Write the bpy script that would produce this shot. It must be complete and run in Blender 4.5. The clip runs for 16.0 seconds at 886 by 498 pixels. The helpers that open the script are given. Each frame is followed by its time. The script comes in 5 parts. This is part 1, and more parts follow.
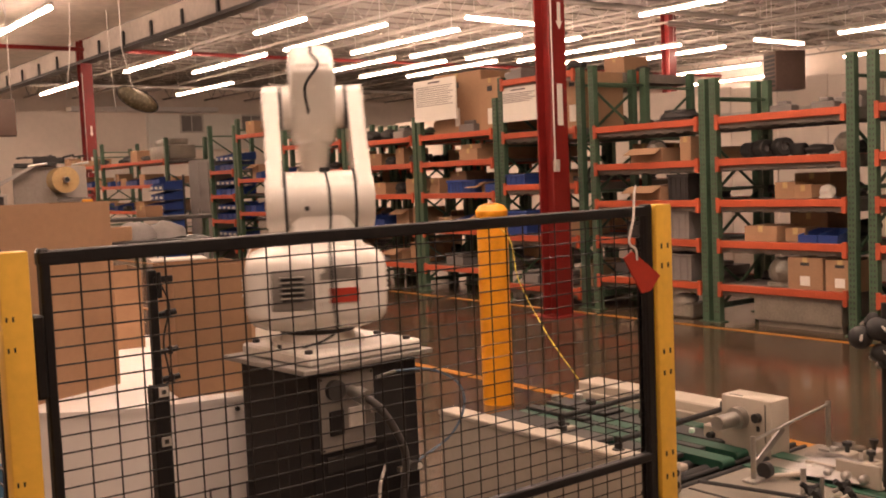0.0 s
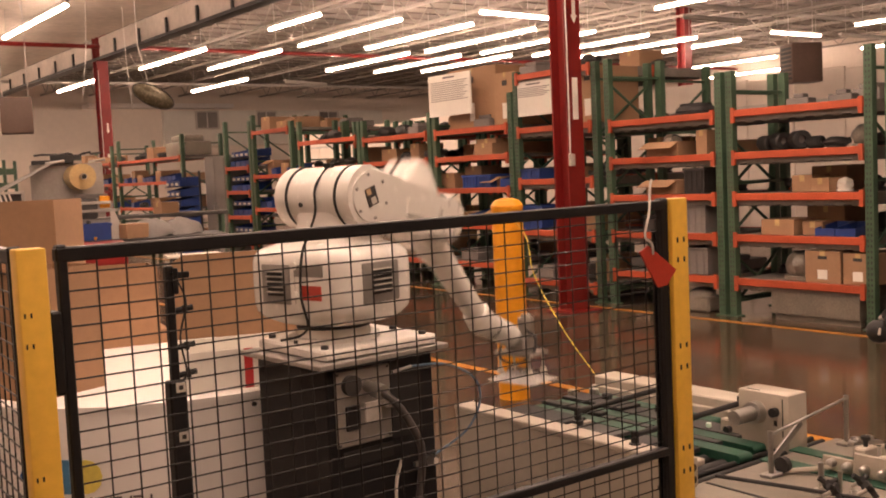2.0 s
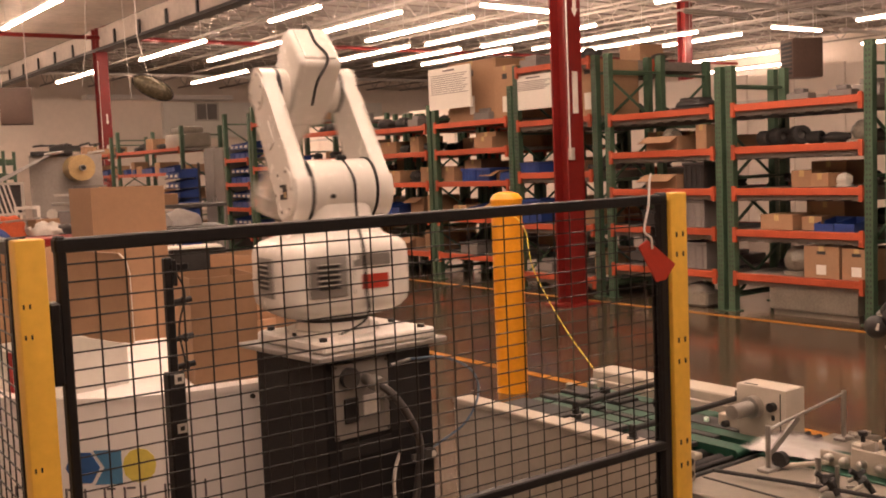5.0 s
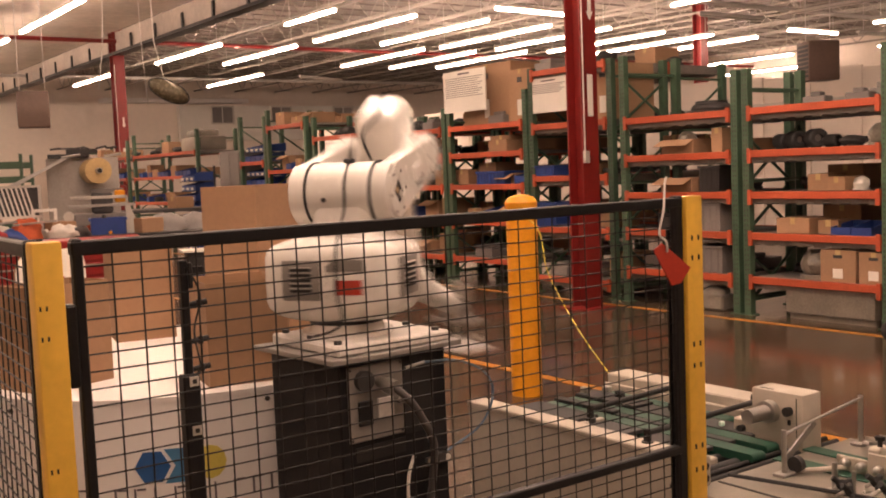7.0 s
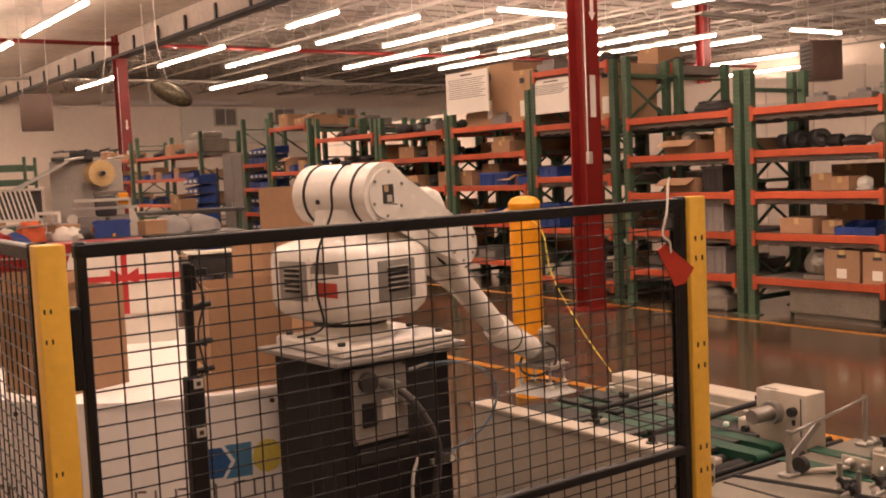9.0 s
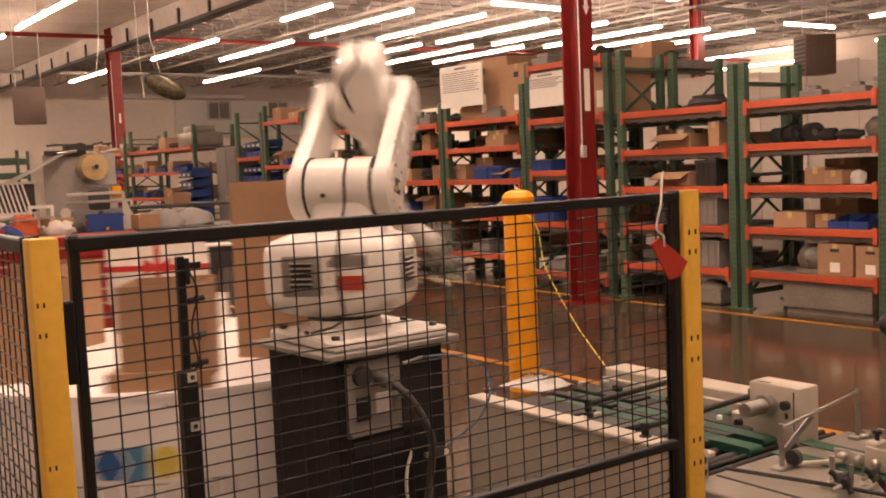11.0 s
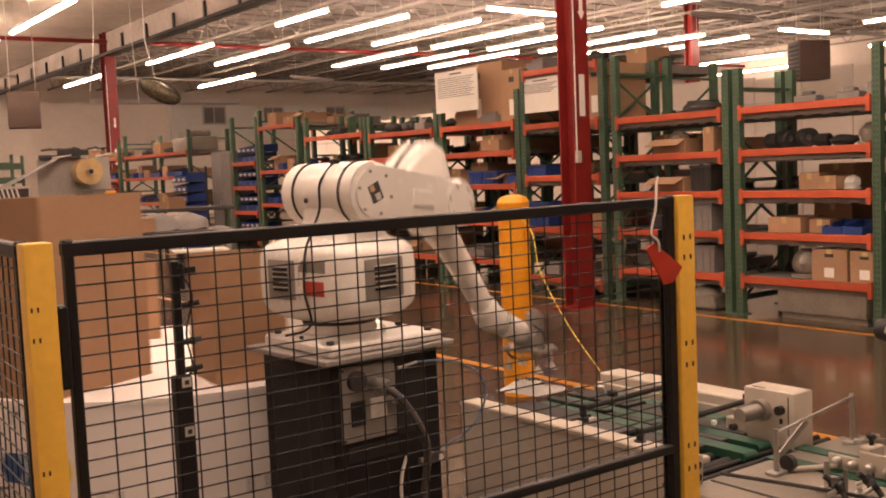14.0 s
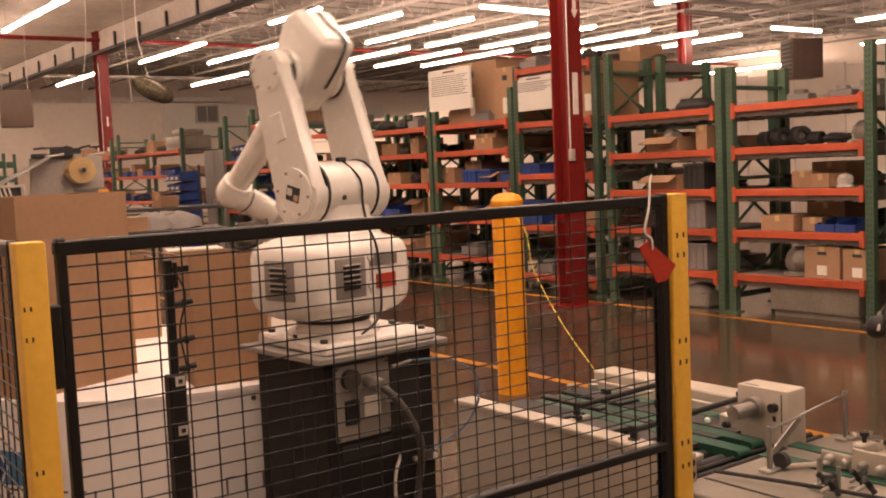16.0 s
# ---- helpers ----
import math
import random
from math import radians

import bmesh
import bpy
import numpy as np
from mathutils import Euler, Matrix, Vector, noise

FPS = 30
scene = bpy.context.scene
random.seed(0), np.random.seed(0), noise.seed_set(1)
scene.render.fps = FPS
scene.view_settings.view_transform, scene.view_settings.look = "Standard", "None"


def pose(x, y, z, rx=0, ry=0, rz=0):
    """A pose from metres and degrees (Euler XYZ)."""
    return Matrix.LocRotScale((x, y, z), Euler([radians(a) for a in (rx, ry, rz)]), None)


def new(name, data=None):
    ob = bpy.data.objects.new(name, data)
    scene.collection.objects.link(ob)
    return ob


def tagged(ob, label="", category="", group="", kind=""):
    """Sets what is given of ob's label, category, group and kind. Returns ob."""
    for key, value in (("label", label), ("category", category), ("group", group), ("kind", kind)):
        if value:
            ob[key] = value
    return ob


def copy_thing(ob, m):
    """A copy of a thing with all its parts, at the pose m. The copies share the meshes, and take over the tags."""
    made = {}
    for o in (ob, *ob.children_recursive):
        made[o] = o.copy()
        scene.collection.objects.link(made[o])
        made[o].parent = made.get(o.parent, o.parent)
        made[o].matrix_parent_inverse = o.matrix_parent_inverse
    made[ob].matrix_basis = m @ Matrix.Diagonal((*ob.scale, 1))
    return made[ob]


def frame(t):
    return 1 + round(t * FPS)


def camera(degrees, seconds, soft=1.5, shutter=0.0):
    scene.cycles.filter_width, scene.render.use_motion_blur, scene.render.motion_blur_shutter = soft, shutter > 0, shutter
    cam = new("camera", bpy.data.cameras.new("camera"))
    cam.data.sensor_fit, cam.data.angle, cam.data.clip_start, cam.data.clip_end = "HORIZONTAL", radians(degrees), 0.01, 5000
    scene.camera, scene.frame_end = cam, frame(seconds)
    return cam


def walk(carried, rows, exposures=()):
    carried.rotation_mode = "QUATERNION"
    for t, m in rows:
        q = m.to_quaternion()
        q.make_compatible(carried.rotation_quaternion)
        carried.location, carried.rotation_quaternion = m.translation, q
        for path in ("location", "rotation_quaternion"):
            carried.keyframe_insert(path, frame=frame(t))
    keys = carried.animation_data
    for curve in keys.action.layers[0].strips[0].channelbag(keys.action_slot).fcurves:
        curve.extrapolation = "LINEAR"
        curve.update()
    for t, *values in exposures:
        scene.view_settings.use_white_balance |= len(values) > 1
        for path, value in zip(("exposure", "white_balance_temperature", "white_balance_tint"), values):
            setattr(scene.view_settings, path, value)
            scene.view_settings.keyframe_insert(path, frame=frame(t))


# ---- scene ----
# ---- camera: hand-held on one spot, turning slightly ----
cam = camera(46.875, 16.0, soft=1.9, shutter=0.9)
EYE_Z = 1.6
TURNS = [(0, 37.217, 4.067, -2.355), (0.5, 36.852, 3.866, -2.528), (1, 36.621, 3.955, -2.580), (1.5, 36.630, 4.198, -2.704),
         (2, 36.343, 4.310, -2.657), (2.5, 36.313, 4.472, -2.606), (3, 36.253, 4.545, -2.542), (3.5, 36.254, 4.634, -2.459),
         (4, 36.409, 4.697, -2.342), (6.5, 35.969, 4.549, -2.317), (7, 35.569, 4.486, -2.307), (7.5, 35.516, 4.465, -2.372),
         (8, 35.835, 4.505, -2.426), (8.5, 35.618, 4.462, -2.482), (9, 35.385, 4.403, -2.533), (11.5, 35.743, 4.807, -2.483),
         (12, 35.680, 4.732, -2.553), (12.5, 35.803, 4.687, -2.607), (13, 35.921, 4.735, -2.564), (13.5, 35.951, 4.790, -2.473),
         (14, 35.998, 4.502, -2.425), (14.5, 35.810, 4.334, -2.351), (15, 35.804, 4.351, -2.410), (15.5, 35.934, 4.544, -2.392),
         (16, 36.349, 4.608, -2.485)]
walk(cam, [(t, pose(0, 0, EYE_Z, 90 - pitch, 0, -yaw) @ pose(0, 0, 0, 0, 0, roll)) for t, yaw, pitch, roll in TURNS],
     exposures=[(0, 0.47), (16, 0.47)])

# ---- light: fluorescent tubes under the roof, a dim grey sky outside ----
TUBE_GLOW = 51.0
world = bpy.data.worlds.new("world")
scene.world = world
world.use_nodes = True
world.node_tree.nodes["Background"].inputs[0].default_value = (0.5, 0.42, 0.36, 1)
world.node_tree.nodes["Background"].inputs[1].default_value = 0.05
# ---- materials ----
def mat(name, col, rough=0.6, metal=0.0, var=0.12, scale=6.0, bump=0.0, col2=None, bscale=None, coat=0.0, perobj=0.0):
    """A painted, printed or bare surface: two scales of tone, worn gloss and fine relief."""
    m = bpy.data.materials.new(name)
    m.use_nodes = True
    nt = m.node_tree
    N, L = nt.nodes, nt.links
    b = N["Principled BSDF"]
    b.inputs["Metallic"].default_value = metal
    b.inputs["Coat Weight"].default_value = coat
    tc = N.new("ShaderNodeTexCoord")
    n1, n2 = N.new("ShaderNodeTexNoise"), N.new("ShaderNodeTexNoise")
    for n, s, d in ((n1, scale, 4), (n2, scale * 9, 5)):
        n.inputs["Scale"].default_value, n.inputs["Detail"].default_value = s, d
        L.new(tc.outputs["Object"], n.inputs["Vector"])
    add = N.new("ShaderNodeMath")
    add.operation = "ADD"
    L.new(n1.outputs["Fac"], add.inputs[0])
    L.new(n2.outputs["Fac"], add.inputs[1])
    ramp = N.new("ShaderNodeMapRange")
    ramp.inputs["From Min"].default_value, ramp.inputs["From Max"].default_value = 0.65, 1.35
    L.new(add.outputs[0], ramp.inputs["Value"])
    mix = N.new("ShaderNodeMix")
    mix.data_type = "RGBA"
    dark = col2 or tuple(c * (1 - 2 * var) for c in col)
    mix.inputs[6].default_value, mix.inputs[7].default_value = (*dark, 1), (*col, 1)
    L.new(ramp.outputs[0], mix.inputs[0])
    out = mix.outputs[2]
    if perobj:
        oi, hs = N.new("ShaderNodeObjectInfo"), N.new("ShaderNodeHueSaturation")
        mr = N.new("ShaderNodeMapRange")
        mr.inputs["To Min"].default_value, mr.inputs["To Max"].default_value = 1 - perobj, 1 + perobj
        L.new(oi.outputs["Random"], mr.inputs["Value"])
        L.new(mr.outputs[0], hs.inputs["Value"])
        L.new(out, hs.inputs["Color"])
        out = hs.outputs[0]
    L.new(out, b.inputs["Base Color"])
    rr = N.new("ShaderNodeMapRange")
    rr.inputs["To Min"].default_value, rr.inputs["To Max"].default_value = max(0.02, rough - 0.08), min(1, rough + 0.1)
    L.new(n2.outputs["Fac"], rr.inputs["Value"])
    L.new(rr.outputs[0], b.inputs["Roughness"])
    if bump:
        bp, n3 = N.new("ShaderNodeBump"), N.new("ShaderNodeTexNoise")
        n3.inputs["Scale"].default_value, n3.inputs["Detail"].default_value = bscale or scale * 12, 6
        L.new(tc.outputs["Object"], n3.inputs["Vector"])
        bp.inputs["Strength"].default_value, bp.inputs["Distance"].default_value = bump, 0.004
        L.new(n3.outputs["Fac"], bp.inputs["Height"])
        L.new(bp.outputs[0], b.inputs["Normal"])
    return m


def glow(name, col, strength):
    m = bpy.data.materials.new(name)
    m.use_nodes = True
    b = m.node_tree.nodes["Principled BSDF"]
    b.inputs["Base Color"].default_value = (0.8, 0.8, 0.8, 1)
    b.inputs["Emission Color"].default_value = (*col, 1)
    b.inputs["Emission Strength"].default_value = strength
    return m


M_FLOOR = mat("polished_concrete", (0.122, 0.084, 0.054), 0.13, var=0.28, scale=0.7, bump=0.03, bscale=3)
M_WALL = mat("painted_block", (0.84, 0.74, 0.65), 0.8, var=0.05, scale=0.5, bump=0.1)
M_ROOF = mat("roof_deck", (0.74, 0.66, 0.57), 0.75, var=0.15, scale=0.6)
M_GIRDER = mat("grey_girder", (0.5, 0.44, 0.38), 0.6, var=0.15, scale=0.8)
M_STEEL = mat("white_steel", (0.62, 0.58, 0.54), 0.5, var=0.15, scale=1.5)
M_RED = mat("red_paint", (0.2, 0.012, 0.01), 0.42, var=0.15, scale=3, bump=0.05)
M_ORANGE = mat("orange_paint", (0.5, 0.09, 0.036), 0.45, var=0.15, scale=5, bump=0.05, perobj=0.12)
M_GREEN = mat("green_paint", (0.066, 0.125, 0.075), 0.45, var=0.22, scale=5, bump=0.05, perobj=0.15)
M_DECK = mat("shelf_deck", (0.26, 0.235, 0.21), 0.7, var=0.2, scale=4)
M_CARD = mat("cardboard", (0.37, 0.222, 0.128), 0.85, var=0.08, scale=4, bump=0.08, perobj=0.1)
M_BLUE = mat("blue_plastic", (0.02, 0.055, 0.24), 0.4, var=0.12, scale=5, perobj=0.25)
M_DARK = mat("dark_parts", (0.045, 0.041, 0.04), 0.55, var=0.25, scale=6, perobj=0.4)
M_GREY = mat("grey_paint", (0.22, 0.2, 0.19), 0.5, var=0.12, scale=4, perobj=0.2)
M_PALE = mat("pale_plastic", (0.6, 0.56, 0.5), 0.5, var=0.1, scale=5, perobj=0.2)
M_YELLOW = mat("yellow_post_paint", (0.82, 0.49, 0.065), 0.4, var=0.1, scale=5, bump=0.05)
M_BOLLARD = mat("bollard_sleeve", (0.8, 0.33, 0.012), 0.38, var=0.1, scale=5, bump=0.04)
M_LINE = mat("floor_line_paint", (0.62, 0.26, 0.03), 0.45, var=0.3, scale=6)
M_BLACK = mat("black_powder_coat", (0.015, 0.0145, 0.015), 0.42, var=0.2, scale=8, bump=0.05)
M_WIRE = mat("black_wire", (0.012, 0.011, 0.011), 0.4, var=0.2, scale=20)
M_ROBOT = mat("robot_white_enamel", (0.8, 0.77, 0.72), 0.24, var=0.03, scale=3, coat=0.3)
M_SEAM = mat("black_rubber", (0.015, 0.014, 0.014), 0.6, var=0.2, scale=10)
M_PED = mat("pedestal_black", (0.011, 0.0105, 0.012), 0.62, var=0.25, scale=5, bump=0.06)
for m in (M_PED, M_WIRE, M_BLACK):
    m.node_tree.nodes["Principled BSDF"].inputs["Specular IOR Level"].default_value = 0.32
M_AIR = mat("blue_air_hose", (0.1, 0.16, 0.24), 0.4, var=0.1)
M_MOUNT = mat("mounting_white", (0.72, 0.68, 0.63), 0.4, var=0.14, scale=6, bump=0.05)
M_PANEL = mat("grey_panel", (0.28, 0.26, 0.24), 0.45, 0.3, var=0.1, scale=6)
M_CONV = mat("conveyor_paint", (0.46, 0.41, 0.34), 0.45, var=0.08, scale=3, bump=0.04)
M_FEED = mat("worn_deck_steel", (0.27, 0.24, 0.2), 0.4, 0.2, var=0.16, scale=6, bump=0.06)
M_JOIST = mat("joist_paint", (0.36, 0.32, 0.28), 0.6, var=0.15, scale=1.5)
M_WRAP = mat("cloudy_wrap", (0.27, 0.24, 0.2), 0.3, var=0.2, scale=5, bump=0.2, bscale=12)
M_BELT = mat("green_belt", (0.014, 0.078, 0.046), 0.5, var=0.2, scale=10, bump=0.1)
M_CHROME = mat("bright_steel", (0.5, 0.48, 0.45), 0.4, 1.0, var=0.1, scale=12)
M_DRUM = mat("white_board", (0.84, 0.8, 0.77), 0.55, var=0.03, scale=2, bump=0.03)
M_INK = mat("grey_ink", (0.12, 0.1, 0.11), 0.6, var=0.1)
M_HEXB = mat("blue_print", (0.02, 0.1, 0.3), 0.5, var=0.1)
M_HEXG = mat("pale_blue_print", (0.07, 0.22, 0.4), 0.5, var=0.1)
M_HEXY = mat("yellow_print", (0.75, 0.62, 0.12), 0.5, var=0.1)
M_TAGRED = mat("red_tag", (0.5, 0.045, 0.025), 0.4, var=0.12, scale=10)
M_RIBBON = mat("red_ribbon", (0.5, 0.03, 0.03), 0.5, var=0.1)
M_BAG = mat("poly_bag", (0.5, 0.48, 0.46), 0.25, var=0.1, scale=14, bump=0.5, bscale=30)
M_PAPER = mat("white_paper", (0.75, 0.72, 0.66), 0.8, var=0.05, scale=4)
M_CORD = mat("white_cord", (0.65, 0.62, 0.58), 0.6, var=0.1)
M_YCORD = mat("yellow_cord", (0.65, 0.5, 0.04), 0.5, var=0.1)
M_TUBE = glow("lit_tube", (1.0, 0.7, 0.535), TUBE_GLOW)
M_LED = glow("green_lamp", (0.05, 0.9, 0.3), 0.06)
M_CHEST = mat("tool_chest_red", (0.3, 0.012, 0.012), 0.4, var=0.12, scale=4)
M_ROLL = mat("film_roll", (0.62, 0.45, 0.22), 0.2, var=0.15, scale=8)
M_CLOTH = mat("orange_cloth", (0.6, 0.12, 0.04), 0.8, var=0.2, scale=10)
M_HOSE = mat("grey_hose", (0.09, 0.085, 0.085), 0.4, var=0.15, scale=20)
M_WOOD = mat("bare_wood", (0.55, 0.38, 0.22), 0.7, var=0.15, scale=6)


# ---- mesh helpers ----
def box(bm, x0, x1, y0, y1, z0, z1, bevel=0.0, seg=2, m=None):
    v = [bm.verts.new(((x0, x1)[i & 1], (y0, y1)[i >> 1 & 1], (z0, z1)[i >> 2])) for i in range(8)]
    fs = [bm.faces.new([v[i] for i in q]) for q in ((0, 2, 3, 1), (4, 5, 7, 6), (0, 1, 5, 4), (2, 6, 7, 3), (0, 4, 6, 2), (1, 3, 7, 5))]
    if bevel:
        es = list({e for f in fs for e in f.edges})
        r = bmesh.ops.bevel(bm, geom=es, offset=bevel, segments=seg, profile=0.5, affect="EDGES")
        v = list({w for f in r["faces"] for w in f.verts} | {w for w in v if w.is_valid})
    if m is not None:
        bmesh.ops.transform(bm, matrix=m, verts=[w for w in v if w.is_valid])
    return bm


def cyl(bm, p0, p1, r, seg=16, r2=None, bevel=0.0):
    p0, p1 = Vector(p0), Vector(p1)
    d = p1 - p0
    m = Matrix.Translation((p0 + p1) / 2) @ d.to_track_quat("Z", "Y").to_matrix().to_4x4()
    r = bmesh.ops.create_cone(bm, cap_ends=True, segments=seg, radius1=r, radius2=r if r2 is None else r2, depth=d.length, matrix=m)
    if bevel:
        es = [e for e in {e for v in r["verts"] for e in v.link_edges} if all(any(len(f.verts) > 4 for f in e.link_faces) for _ in (0,))]
        bmesh.ops.bevel(bm, geom=es, offset=bevel, segments=3, profile=0.5, affect="EDGES")
    return bm


def ball(bm, c, r, u=12, v=8, scale=(1, 1, 1)):
    bmesh.ops.create_uvsphere(bm, u_segments=u, v_segments=v, radius=r, matrix=Matrix.Translation(c) @ Matrix.Diagonal((*scale, 1)))
    return bm


def pipe(bm, pts, r, seg=8):
    """A round rod along a line of points."""
    pts = [Vector(p) for p in pts]
    rings = []
    for i, p in enumerate(pts):
        d = (pts[min(i + 1, len(pts) - 1)] - pts[max(i - 1, 0)]).normalized()
        q = d.to_track_quat("Z", "Y")
        rings.append([bm.verts.new(p + q @ Vector((r * math.cos(2 * math.pi * k / seg), r * math.sin(2 * math.pi * k / seg), 0))) for k in range(seg)])
    for a, b in zip(rings, rings[1:]):
        for k in range(seg):
            bm.faces.new((a[k], a[(k + 1) % seg], b[(k + 1) % seg], b[k]))
    bm.faces.new(rings[0][::-1])
    bm.faces.new(rings[-1])
    return bm


def curve_pts(ctrl, n=20):
    """A smooth line through control points."""
    c = [Vector(p) for p in ctrl]
    c = [c[0] * 2 - c[1], *c, c[-1] * 2 - c[-2]]
    out = []
    for i in range(1, len(c) - 2):
        for k in range(n):
            t = k / n
            a, b, d, e = c[i - 1], c[i], c[i + 1], c[i + 2]
            out.append(0.5 * (2 * b + (d - a) * t + (2 * a - 5 * b + 4 * d - e) * t * t + (3 * b - a - 3 * d + e) * t ** 3))
    return [*out, c[-2]]


def extrude(bm, outline, h, m=None):
    """A flat outline (x, y) raised to a plate of thickness h."""
    a = [bm.verts.new((x, y, 0)) for x, y in outline]
    b = [bm.verts.new((x, y, h)) for x, y in outline]
    bm.faces.new(a[::-1])
    bm.faces.new(b)
    n = len(a)
    for i in range(n):
        bm.faces.new((a[i], a[(i + 1) % n], b[(i + 1) % n], b[i]))
    if m is not None:
        bmesh.ops.transform(bm, matrix=m, verts=a + b)
    return bm


def mesh(name, bm, material, smooth=0.6):
    bmesh.ops.recalc_face_normals(bm, faces=bm.faces)
    me = bpy.data.meshes.new(name)
    bm.to_mesh(me)
    bm.free()
    me.materials.append(material)
    if smooth:
        me.polygons.foreach_set("use_smooth", [True] * len(me.polygons))
        me.set_sharp_from_angle(angle=smooth)
    return me


def part(name, bm, material, parent, label="", m=None, smooth=0.6):
    """One mesh object under a thing or a part."""
    ob = new(name, mesh(name, bm, material, smooth))
    ob.parent = parent
    if m is not None:
        ob.matrix_basis = m
    return tagged(ob, label)


def share(name, me, parent, m, label=""):
    """Another object on a mesh that is there already."""
    ob = new(name, me)
    ob.parent = parent
    ob.matrix_basis = m
    return tagged(ob, label)


def thing(name, m, label, category, group="", kind=""):
    ob = new(name)
    ob.empty_display_size = 0.1
    ob.matrix_basis = m
    return tagged(ob, label, category, group, kind)


def solid(name, bm, material, label, category, kind="", group="", m=None, smooth=0.6):
    ob = new(name, mesh(name, bm, material, smooth))
    if m is not None:
        ob.matrix_basis = m
    return tagged(ob, label, category, group, kind)


def B():
    return bmesh.new()
# ---- the hall ----
X0, X1, Y0, Y1, ROOF_Z, LAMP_Z = -7.0, 38.0, -9.0, 46.0, 6.3, 5.16
solid("floor", box(B(), X0, X1, Y0, Y1, -0.2, 0), M_FLOOR, "polished brown concrete warehouse floor", "floor", "structure")
for nm, b in (("wall_north", (X0, X1, Y1, Y1 + 0.3)), ("wall_south", (X0, X1, Y0 - 0.3, Y0)), ("wall_west", (X0 - 0.3, X0, Y0, Y1)), ("wall_east", (X1, X1 + 0.3, Y0, Y1))):
    solid(nm, box(B(), *b, 0, ROOF_Z), M_WALL, "cream painted block wall of the hall", "wall", "structure")


def roof():
    bm = box(B(), X0, X1, Y0, Y1, ROOF_Z, ROOF_Z + 0.2)
    # deck ribs
    y = Y0 + 0.5
    while y < Y1:
        box(bm, X0, X1, y, y + 0.18, ROOF_Z - 0.04, ROOF_Z)
        y += 0.9
    return bm


# White deck; the dimness between the lights is put into its dark colour.
M_ROOF_DIM = mat("dimmed_roof_deck", (0.26, 0.222, 0.195), 0.75, var=0.12, scale=0.5)
solid("ceiling", roof(), M_ROOF_DIM, "ribbed white metal roof deck, its dimness put in the colour", "ceiling", "structure")


def joist(x):
    """Open web joist along y."""
    bm = B()
    zt, zb = ROOF_Z - 0.05, ROOF_Z - 0.6
    for z in (zt, zb):
        box(bm, x - 0.03, x + 0.03, 2, Y1, z - 0.03, z + 0.03)
    y, up = 2.0, True
    while y < Y1 - 0.7:
        pipe(bm, ((x, y, zb if up else zt), (x, y + 0.6, zt if up else zb)), 0.016, 5)
        y, up = y + 0.6, not up
    return bm


for i in range(13):
    solid("roof_joist", joist(10.6 + 2.08 * i), M_JOIST, "white open web steel roof joist", "roof joist", group="roof joists", smooth=0)
for y in (17.4, 29.0, 39.0):
    solid("roof_pipe", pipe(B(), ((0, y, 5.55), (X1, y, 5.55)), 0.06), M_RED if y == 29.0 else M_STEEL,
          "red sprinkler pipe under the roof" if y == 29.0 else "pale conduit pipe under the roof", "pipe", group="roof pipes")


def girder():
    g = thing("roof_girder", pose(9.75, 0, 0), "deep grey roof girder with clips along its lower edge", "girder")
    part("web", box(B(), -0.06, 0.06, 10, Y1, 5.25, 5.8), M_GIRDER, g)
    part("flange", box(B(), -0.16, 0.16, 10, Y1, 5.17, 5.25), M_BLACK, g)
    me = mesh("clip", box(B(), -0.1, -0.06, -0.06, 0.06, 5.22, 5.62, 0.01), M_BLACK)
    for k in range(19):
        share("clip", me, g, pose(-0.02, 11 + 1.85 * k, 0))


girder()


def column(x, y, half, label, sign):
    c = thing("steel_column", pose(x, y, 0), label, "column", "steel columns")
    bm = B()
    w, t = half, 0.02
    box(bm, -w, w, -w, -w + t, 0, ROOF_Z - 0.02)
    box(bm, -w, w, w - t, w, 0, ROOF_Z - 0.02)
    box(bm, -0.012, 0.012, -w + t, w - t, 0, ROOF_Z - 0.02)
    part("shaft", bm, M_RED, c)
    part("base_plate", box(B(), -w - 0.1, w + 0.1, -w - 0.1, w + 0.1, 0, 0.025, 0.004), M_RED, c)
    if sign:
        part("cable", pipe(B(), ((0.02 - w, -w - 0.012, 1.72), (0.02 - w, -w - 0.012, 4.9)), 0.009, 6), M_CORD, c, "white cable down the column")
        part("switch", box(B(), 0.0 - w, 0.065 - w, -w - 0.04, -w, 1.6, 1.73, 0.005), M_PALE, c, "small pale switch box")
        part("sign", extrude(B(), ((-0.05, 0), (0, -0.09), (0.05, 0), (0.024, 0), (0.024, 0.2), (-0.024, 0.2), (-0.024, 0)), 0.004, pose(0.03, -w - 0.002, 3.22, 90, 0, 0)), M_PAPER, c, "white arrow sign pointing down", smooth=0)
        part("notice", box(B(), -0.03, 0.05, -w - 0.005, -w, 2.1, 2.55), M_PAPER, c, "white upright notice strip")
    return c


column(7.8, 8.2, 0.118, "dark red painted steel column beside the racks", True)
column(9.75, 29.2, 0.16, "dark red painted steel column under the girder", True)
column(25.0, 21.0, 0.16, "dark red painted steel column far behind the racks", False)

# ---- floor markings ----
for x, y0, y1, w in ((5.03, -6, 24, 0.085), (8.16, -6, 34, 0.07)):
    solid("floor_line", box(B(), x - w / 2, x + w / 2, y0, y1, 0.0, 0.004), M_LINE, "worn yellow painted floor line", "floor line", "structure")


